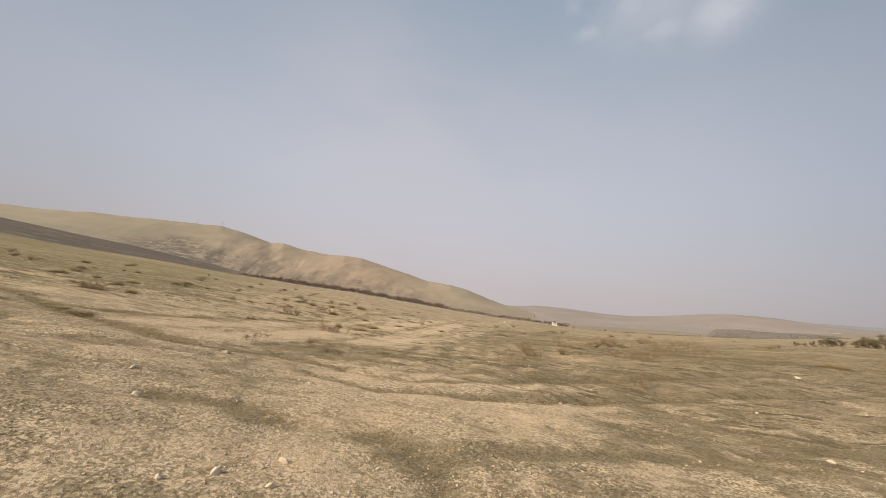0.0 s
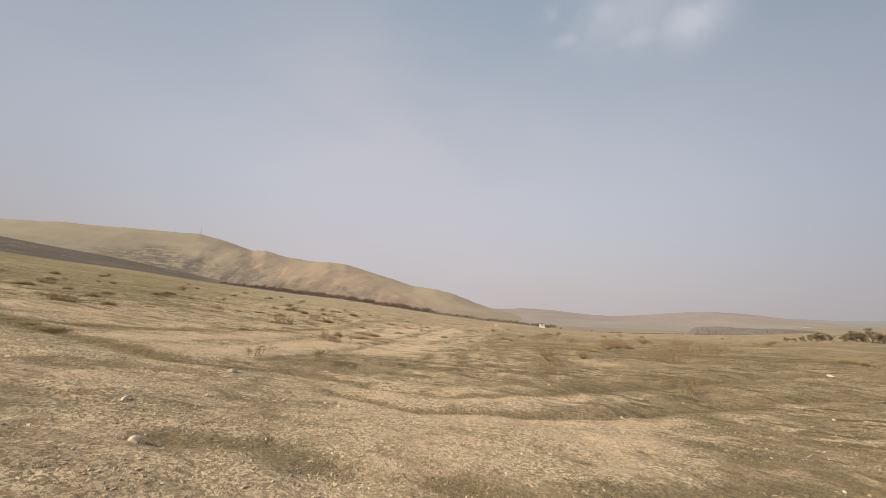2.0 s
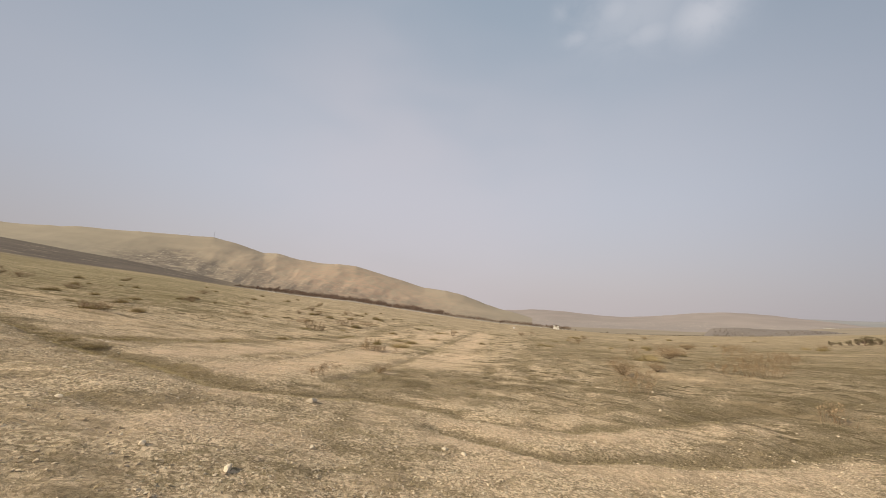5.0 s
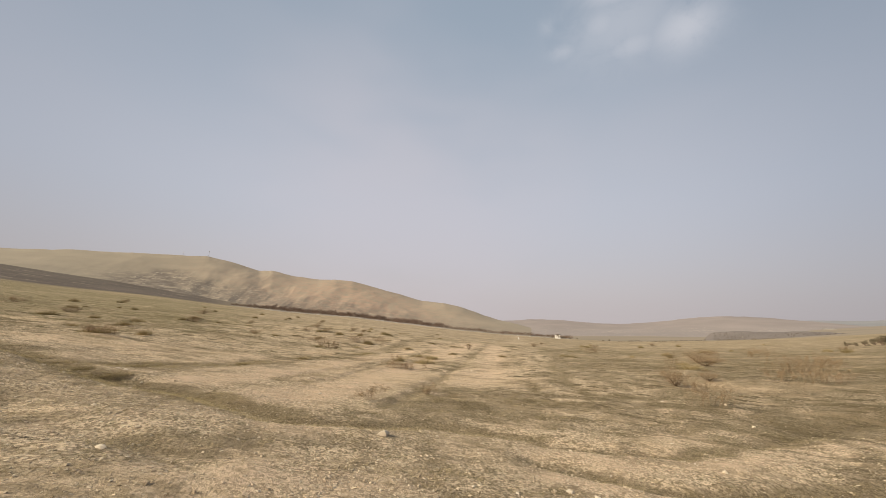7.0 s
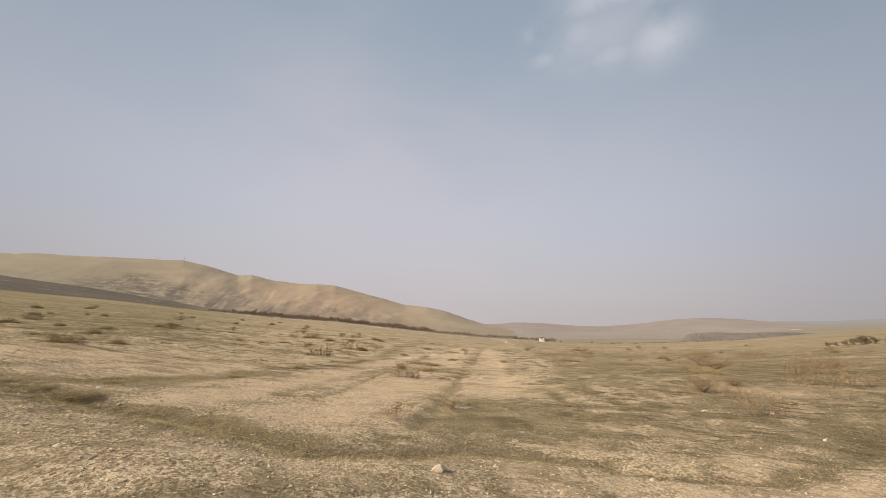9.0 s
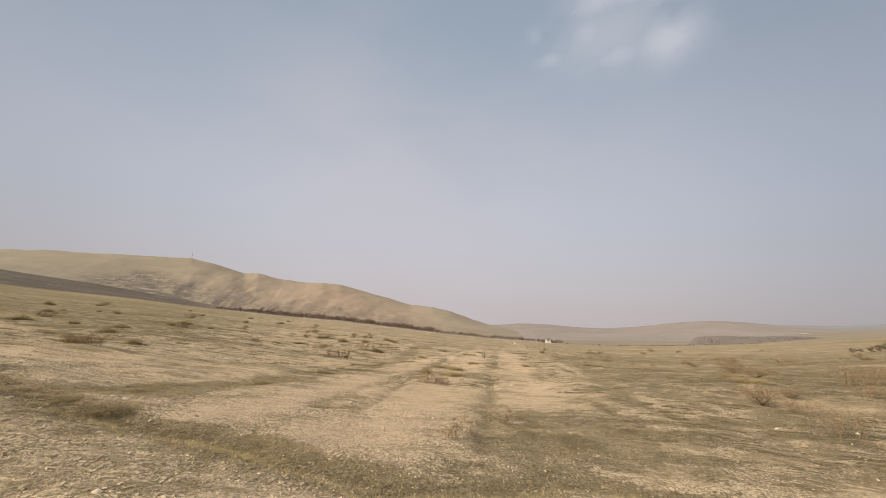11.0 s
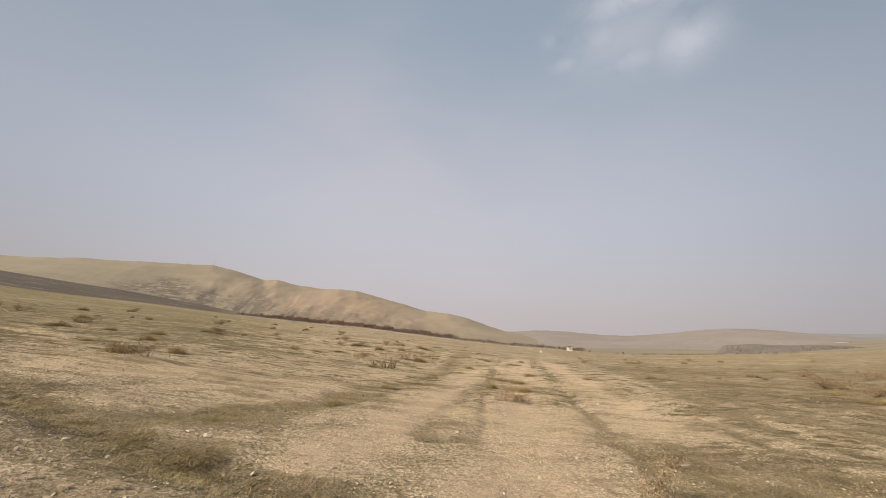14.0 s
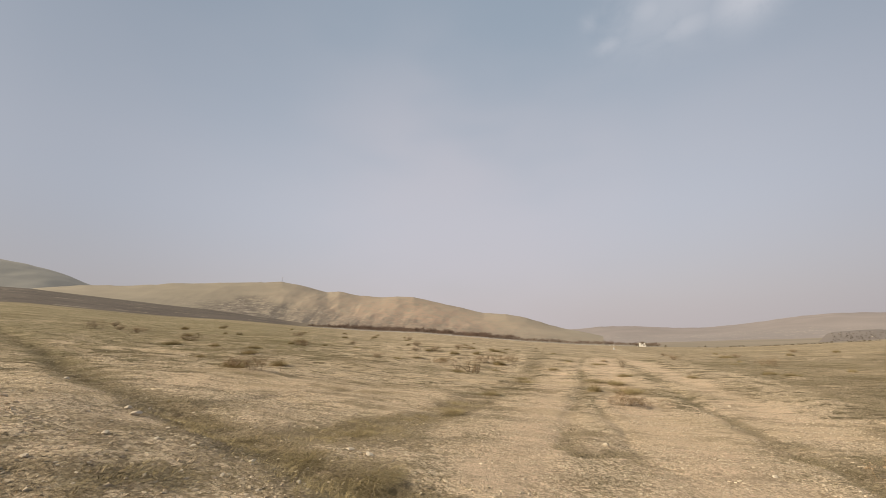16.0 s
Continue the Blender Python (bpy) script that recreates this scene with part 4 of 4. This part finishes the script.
def shrub(kind, seed, wide=1.0, tall=1.0):
    """A dry shrub in the origin, one metre wide and tall unless it is a thicket."""
    rng = random.Random(seed)
    root = new({"stem": "dry_shrub", "round": "tumbleweed", "straw": "grass_tussock", "wide": "dry_thicket"}[kind])
    wood, leaf, ends = Soup(), Soup(), []
    if kind == "stem":
        for k in range(8):
            a = k * 0.8 + rng.uniform(-0.3, 0.3)
            spray(wood, rng, (0.09 * math.cos(a), 0.09 * math.sin(a), -0.02), (math.cos(a) * 0.7, math.sin(a) * 0.7, 1), rng.uniform(0.55, 0.85), 0.03, 2, ends)
        puffs(leaf, rng, ends, 0.022, 6)
    elif kind == "round":
        for k in range(34):
            a = rng.uniform(0, 2 * math.pi)
            spray(wood, rng, (0, 0, 0.02), (math.cos(a), math.sin(a), rng.uniform(0.25, 1.9)), rng.uniform(0.35, 0.55), 0.005, 2, ends)
        puffs(leaf, rng, ends, 0.02, 8)
    elif kind == "wide":
        for k in range(int(26 * wide)):
            x = rng.gauss(0, 0.22) * wide
            high = tall * rng.uniform(0.35, 0.8)
            spray(wood, rng, (x, rng.uniform(-0.25, 0.25), -0.02), (rng.uniform(-0.5, 0.5), rng.uniform(-0.5, 0.5), 1), high, 0.0045, 1, ends)
        puffs(leaf, rng, ends, 0.017, 15)
    else:
        for k in range(700):
            a, out = rng.uniform(0, 2 * math.pi), rng.random() ** 0.6
            base = Vector((math.cos(a) * out * 0.44, math.sin(a) * out * 0.44, -0.01))
            d = Vector((math.cos(a) * out * 0.6 + rng.uniform(-0.8, 0.8), math.sin(a) * out * 0.6 + rng.uniform(-0.8, 0.8), 1)).normalized()
            high = rng.uniform(0.25, 0.95) * (1 - 0.6 * out * out)
            w2 = Vector((-math.sin(a), math.cos(a), 0)) * 0.0045
            mid = base + d * high * 0.6
            tip = base + d * high + Vector((rng.uniform(-1, 1), rng.uniform(-1, 1), -0.7)) * 0.2
            leaf.add([tuple(base - w2), tuple(base + w2), tuple(mid + w2 * 0.7), tuple(mid - w2 * 0.7), tuple(tip)], [(0, 1, 2), (0, 2, 3), (3, 2, 4)])
        for k in range(5):
            a = rng.uniform(0, 2 * math.pi)
            spray(wood, rng, (0, 0, 0), (math.cos(a) * 0.5, math.sin(a) * 0.5, 1), rng.uniform(0.5, 0.8), 0.004, 1, ends)
    tagged(part("stem", wood, SEED if kind == "straw" else TWIG, root), kind="stuff" if kind == "wide" else "")
    part("foliage", leaf, TUSSOCK if kind == "straw" else SEED, root)
    return root


SHRUB_LABEL = {"stem": "leafless brown shrub with forked dark stems", "round": "round reddish-brown tumbleweed of fine dry twigs",
               "straw": "low tussock of yellow dry grass", "wide": "broad low thicket of grey-brown dry stalks"}
SHRUB_KIND = {"stem": "shrub", "round": "shrub", "wide": "shrub", "straw": "tussock"}
# kind, place, width, height
SHRUBS = [
    ("stem", -9.8, 23.1, 0.6, 0.5), ("stem", -10.47, 23.75, 0.35, 0.3), ("stem", -9.5, 23.3, 0.4, 0.42), ("wide", -9.35, 27.7, 2.4, 0.5), ("wide", -8.2, 28.8, 1.6, 0.4), ("wide", -11.4, 25.6, 1.6, 0.35),
    ("stem", -1.8, 28.4, 0.3, 0.45), ("straw", -4.45, 19.0, 1.1, 0.42), ("wide", -5.4, 16.3, 0.6, 0.42), ("wide", -5.1, 16.5, 1.3, 0.22), ("straw", -5.5, 18.9, 0.5, 0.5), ("straw", -4.2, 21.4, 0.9, 0.3),
    ("wide", -5.05, 9.85, 0.45, 0.24), ("wide", -4.0, 11.4, 0.4, 0.2), ("round", 7.7, 19.0, 1.3, 0.6), ("straw", 5.7, 17.0, 1.2, 0.4), ("round", 15.8, 29.9, 1.3, 0.6), ("wide", 4.95, 9.5, 0.5, 0.34), ("wide", 7.4, 13.8, 1.9, 0.45), ("wide", 6.6, 14.4, 0.9, 0.4), ("straw", 16.2, 15.7, 1.2, 0.4),
    ("wide", 5.4, 17.6, 0.5, 0.6), ("round", 3.1, 13.9, 0.85, 0.66), ("wide", 2.1, 11.2, 0.8, 0.4), ("wide", 3.2, 13.1, 0.7, 0.3), ("wide", 10.3, 17.4, 3.2, 0.6), ("wide", 13.3, 19.2, 1.8, 0.5), ("round", 10.4, 23.3, 1.4, 0.85),
    ("straw", -15.9, 15.8, 0.9, 0.42), ("straw", -19.3, 21.0, 0.8, 0.4), ("straw", -16.2, 18.4, 0.7, 0.4), ("straw", -9.5, 9.55, 0.6, 0.11), ("straw", -10.2, 9.7, 0.5, 0.1), ("straw", -10.2, 10.9, 0.5, 0.12), ("straw", -9.3, 13.4, 0.5, 0.14),
    ("straw", -8.7, 16.3, 0.6, 0.24), ("straw", -25.5, 23.2, 1.1, 0.5), ("straw", -17.4, 17.7, 0.9, 0.4), ("round", -27.8, 26.7, 1.2, 0.6), ("round", -35.7, 30.2, 1.2, 0.6), ("wide", -38.4, 29.1, 2.4, 0.6), ("straw", -21.8, 24.7, 1.0, 0.4),
    ("wide", -15.0, 15.2, 1.4, 0.3), ("straw", 7.4, 20.0, 0.9, 0.4), ("straw", 3.9, 25.9, 0.8, 0.3), ("straw", -0.2, 24.2, 0.6, 0.25), ("round", 4.6, 14.6, 0.6, 0.4),
    ("straw", -3.0, 24.0, 0.8, 0.25), ("straw", -24.0, 33.0, 1.4, 0.5), ("round", -22.0, 30.0, 1.0, 0.5), ("wide", 17.0, 27.0, 2.5, 0.5),
    ("straw", 20.0, 36.0, 1.5, 0.5), ("wide", 9.0, 34.0, 2.0, 0.45), ("straw", -9.0, 38.0, 1.4, 0.4), ("round", -31.0, 45.0, 1.5, 0.7), ("straw", 14.0, 48.0, 1.8, 0.5),
]
for k in range(56):
    az, r = (rng.uniform(-58, -8) if k % 3 else rng.uniform(12, 50)), math.exp(rng.uniform(math.log(22), math.log(95)))
    size = rng.uniform(0.5, 1.1) * (0.7 + r / 90)
    SHRUBS.append((rng.choice(["straw", "straw", "round"]), MID_X + r * math.sin(radians(az)), MID_Y + r * math.cos(radians(az)), size * 0.8, size * 0.5))
for k in range(34):
    az, r = rng.uniform(-30, 22), math.exp(rng.uniform(math.log(16), math.log(60)))
    SHRUBS.append(("straw", MID_X + r * math.sin(radians(az)), MID_Y + r * math.cos(radians(az)), rng.uniform(0.5, 1.0), rng.uniform(0.14, 0.28)))
patterns = {}
for kind, x, y, wide, tall in SHRUBS:
    place = pose(x, y, height_at(x, y) - 0.01, 0, 0, rng.uniform(-15, 15) if kind == "wide" else rng.uniform(0, 360))
    m = place @ Matrix.Diagonal((wide, wide, tall, 1))
    pick = (kind, rng.randrange(3))
    if kind == "wide":
        ob = shrub(kind, rng.randrange(999), wide, tall)
        ob.matrix_basis = place
    elif pick not in patterns:
        patterns[pick] = ob = shrub(kind, 40 + len(patterns))
        ob.matrix_basis = m
    else:
        source = patterns[pick]
        old = source.matrix_basis.copy()
        source.matrix_basis = Matrix.Identity(4)
        copy_thing(source, m)
        source.matrix_basis = old
        continue
    tagged(ob, SHRUB_LABEL[kind], SHRUB_KIND[kind], "shrubs of the field" if kind != "straw" else "tussocks of the field")


# ---- the bare orchard at the foot of the hill ----
def orchard_tree(seed):
    rng = random.Random(seed)
    root = new("orchard_tree")
    trunk, ends = Soup(), []
    trunk.tube([(0, 0, -0.1), (0.03, 0.02, 0.35), (0.02, 0.05, 0.6)], [0.09, 0.07, 0.06], 5)
    for k in range(9):
        a = k * 1.05 + rng.uniform(-0.4, 0.4)
        spray(trunk, rng, (0.02, 0.04, 0.42 + 0.05 * k), (math.cos(a), math.sin(a), 0.3 + 0.12 * k), rng.uniform(0.8, 1.2), 0.045, 1, ends)
    crown = Soup()
    puffs(crown, rng, ends, 0.14, 10)
    paint = Soup()
    paint.tube([(0, 0, -0.05), (0.02, 0.01, 0.25), (0.03, 0.02, 0.5)], [0.13, 0.1, 0.095], 6)
    part("trunk", trunk, BARE_TREE, root)
    part("crown", crown, BARE_TREE, root)
    part("painted_base", paint, WHITEWASH, root, "whitewashed lower trunk")
    return tagged(root, "bare brown orchard tree with a dense twiggy crown", "tree", "orchard at the hill foot")


def polar(az, r):
    return MID_X + r * math.sin(radians(az)), MID_Y + r * math.cos(radians(az))


orchard = [orchard_tree(k) for k in range(3)]
rows = []
for k in range(170):
    az = -30 + 30.5 * (k + rng.random()) / 170
    thick = 0.75 + 0.5 * noise.noise(Vector((az * 0.35, 0, 0)))
    rows.append((az, rng.uniform(205, 219), rng.uniform(0.55, 1.2) * (0.5 + 0.6 * thick) * min(1, 0.5 + (az + 30) * 0.07)))
for k in range(64):
    rows.append((0.5 + 19.5 * (k + rng.random()) / 64, rng.uniform(209, 219), rng.uniform(0.5, 0.8)))
for k in range(26):
    rows.append((rng.uniform(-24, 2), rng.uniform(150, 200), rng.uniform(0.4, 0.65)))
for k, (az, r, size) in enumerate(rows):
    x, y = polar(az, r)
    m = pose(x, y, height_at(x, y), 0, 0, rng.uniform(0, 360)) @ Matrix.Diagonal((size * 1.5, size * 1.5, size * 1.4, 1))
    if k < 3:
        orchard[k].matrix_basis = m
    else:
        src = orchard[k % 3]
        old = src.matrix_basis.copy()
        src.matrix_basis = Matrix.Identity(4)
        copy_thing(src, m)
        src.matrix_basis = old


# ---- leafy trees beyond the field ----
def leafy_tree(seed):
    rng = random.Random(seed)
    root = new("tree")
    trunk, ends = Soup(), []
    trunk.tube([(0, 0, -0.2), (0.04, 0.0, 0.3), (0.0, 0.05, 0.7)], [0.1, 0.08, 0.06], 5)
    for k in range(11):
        a = k * 0.8 + rng.uniform(-0.4, 0.4)
        spray(trunk, rng, (0.02, 0.04, 0.02 + 0.045 * k), (math.cos(a) * 0.8, math.sin(a) * 0.8, 0.06 + 0.13 * k), rng.uniform(0.6, 1.1), 0.04, 1, ends)
    crown = Soup()
    puffs(crown, rng, ends, 0.105, 34)
    part("trunk", trunk, BARE_TREE, root)
    part("crown", crown, DUSTY_LEAF, root)
    return tagged(root, "dusty brown-green low tree with a ragged crown", "tree", "trees beyond the field")


leafy = [leafy_tree(80 + k) for k in range(3)]
spots = [(48.9, 57.6, 0.4), (49.4, 58.6, 0.3), (50.1, 57.7, 0.42), (50.8, 59, 0.5), (51.2, 57.6, 0.78), (51.5, 58.6, 0.55), (52.2, 57.9, 0.6), (53.2, 58, 0.55), (53.8, 58.8, 0.7), (54.1, 57.6, 0.8), (54.5, 58.6, 0.65),
         (55.2, 58, 0.95), (55.8, 58.8, 0.7), (57.0, 58, 0.8), (58.6, 59, 0.7), (60.5, 58, 0.9),
         (19.0, 216, 1.0), (19.6, 217, 0.8), (17.2, 216, 1.1), (18.6, 217.5, 1.2), (20.6, 215, 0.7)]
spots += [(20 + 19 * (rng.random() + rng.random()) / 2, rng.uniform(206, 218), 0.22 + 0.5 * rng.random() ** 3) for k in range(44)]
spots += [(rng.uniform(30, 36) if k % 3 else rng.uniform(37, 42.6), rng.uniform(208, 218), rng.uniform(0.2, 0.45)) for k in range(84)]
for k, (az, r, size) in enumerate(spots):
    x, y = polar(az, r)
    m = pose(x, y, height_at(x, y), 0, 0, rng.uniform(0, 360)) @ Matrix.Diagonal((size * 0.68, size * 0.68, size * 0.7, 1))
    if k < 3:
        leafy[k].matrix_basis = m
    else:
        src = leafy[k % 3]
        old = src.matrix_basis.copy()
        src.matrix_basis = Matrix.Identity(4)
        copy_thing(src, m)
        src.matrix_basis = old


# ---- the hut, the shed, posts and masts ----
def hut(az, r, wide, deep, tall, mat, label):
    x, y = polar(az, r)
    root = new("hut")
    root.matrix_world = pose(x, y, height_at(x, y) - 0.1, 0, 0, -az + 8)
    h, t = wide / 2, 0.2
    for low, high in (((-h, 0, 0), (-0.5, t, tall)), ((0.5, 0, 0), (h, t, tall)), ((-0.5, 0, min(1.95, tall - 0.15)), (0.5, t, tall)),
                      ((-h, deep - t, 0), (h, deep, tall)), ((-h, t, 0), (-h + t, deep - t, tall)), ((h - t, t, 0), (h, deep - t, tall))):
        wall = Soup()
        wall.box(low, high)
        part("wall", wall, mat, root)
    roof = Soup()
    roof.box((-h - 0.25, -0.3, tall), (h + 0.25, deep + 0.25, tall + 0.16))
    part("roof", roof, DARK_ROOF, root, "dark flat roof slab")
    door = Soup()
    door.box((-0.48, 0.08, 0.02), (0.48, 0.13, min(1.93, tall - 0.17)))
    part("door", door, mat, root, "pale closed door")
    tagged(root, label, "hut")


hut(17.9, 214, 2.7, 2.4, 2.3, WHITEWASH, "small whitewashed hut with a dark flat roof among trees")
hut(47.2, 880, 26, 6, 0.9, PALE_SHEET, "long low pale shed far off beyond the field")


def post(x, y, tall, wide, mat, label):
    root = new("post")
    root.matrix_world = pose(x, y, height_at(x, y) - 0.03)
    shaft, cap = Soup(), Soup()
    shaft.tube([(0, 0, 0), (0.01, 0, tall * 0.6), (0, 0, tall)], [wide / 2, wide / 2, wide * 0.46], 8)
    cap.tube([(0, 0, tall), (0, 0, tall + wide * 0.35), (0, 0, tall + wide * 0.36)], [wide * 0.5, wide * 0.3, 0.001], 8)
    part("shaft", shaft, mat, root, shade=True)
    part("cap", cap, mat, root)
    tagged(root, label, "post")


post(13.9, 85.8, 0.34, 0.27, WHITEWASH, "short white marker post in the field")


def mast(az, el, r, tall, label):
    x, y = polar(az, r)
    z = 1.5 + r * math.tan(radians(el))
    root = new("mast")
    root.matrix_world = pose(x, y, z - 2)
    tall += 2
    foot = 1.3
    corner = [(-1, -1), (1, -1), (1, 1), (-1, 1)]
    for cx, cy in corner:
        leg = Soup()
        leg.tube([(cx * foot, cy * foot, 0), (cx * 0.3, cy * 0.3, tall * 0.7), (cx * 0.25, cy * 0.25, tall)], [0.07, 0.05, 0.04], 4)
        part("leg", leg, STEEL, root)
    for k in range(6):
        h0, h1 = tall * k / 6, tall * (k + 1) / 6
        w0, w1 = foot + (0.3 - foot) * min(1, k / 4.2), foot + (0.3 - foot) * min(1, (k + 1) / 4.2)
        for (ax, ay), (bx, by) in zip(corner, corner[1:] + corner[:1]):
            brace = Soup()
            brace.tube([(ax * w0, ay * w0, h0), (bx * w1, by * w1, h1)], [0.022, 0.022], 3)
            part("brace", brace, STEEL, root)
    dish = Soup()
    dish.tube([(-0.5, -0.6, tall * 0.9), (0.5, -0.6, tall * 0.9)], [0.7, 0.5], 10)
    part("antenna", dish, WHITEWASH, root)
    tagged(root, label, "mast", "masts on the ridge")


def ridge_at(az):
    k = np.interp(az, RIDGE_AZ, np.arange(26))
    return float(np.interp(az, RIDGE_AZ, RIDGE_EL)), float(np.interp(k, [0, 25], [1250, 760]))


mast(-33.4, *ridge_at(-33.4), 15, "tall steel lattice mast on the hill ridge")
mast(-36.2, *ridge_at(-36.2), 7, "low steel lattice mast on the hill ridge")


# ---- scrub and pale rocks on the dark rise ----
def rise_cover(name, label, mat, count, low, high, az0, az1, seed):
    rng = np.random.default_rng(seed)
    az, r = np.radians(rng.uniform(az0, az1, count)), rng.uniform(385, 462, count)
    size = rng.uniform(low, high, count)
    v = OCTA_V[None] * rng.uniform(0.5, 1.3, (count, 6, 1)) * size[:, None, None]
    x, y = MID_X + r * np.sin(az), MID_Y + r * np.cos(az)
    top = np.interp(np.degrees(az), RISE_AZ, RISE_EL)
    up = (r - 390) / 80
    base = surface(x, y) - 4
    z = base + (1.5 + 470 * np.tan(np.radians(top)) - base) * (0.5 * np.clip(up, 0, 1) ** 1.7 + 0.5 * smooth(up, 0.15, 1.0)) + size * 0.4
    v = v + np.stack([x, y, z], -1)[:, None]
    f = (OCTA_F[None] + 6 * np.arange(count)[:, None, None]).reshape(-1, 3)
    tagged(new(name, mesh_of(name, v.reshape(-1, 3), f, mat)), label, "scrub" if mat is RISE_SCRUB else "rock", kind="stuff")


rise_cover("scrub", "dark dusty scrub over the low rise", RISE_SCRUB, 1700, 0.2, 0.7, 36.8, 58, 201)
rise_cover("rocks", "pale rocks strewn over the low rise", STONE, 14, 0.25, 0.5, 38.5, 42, 203)
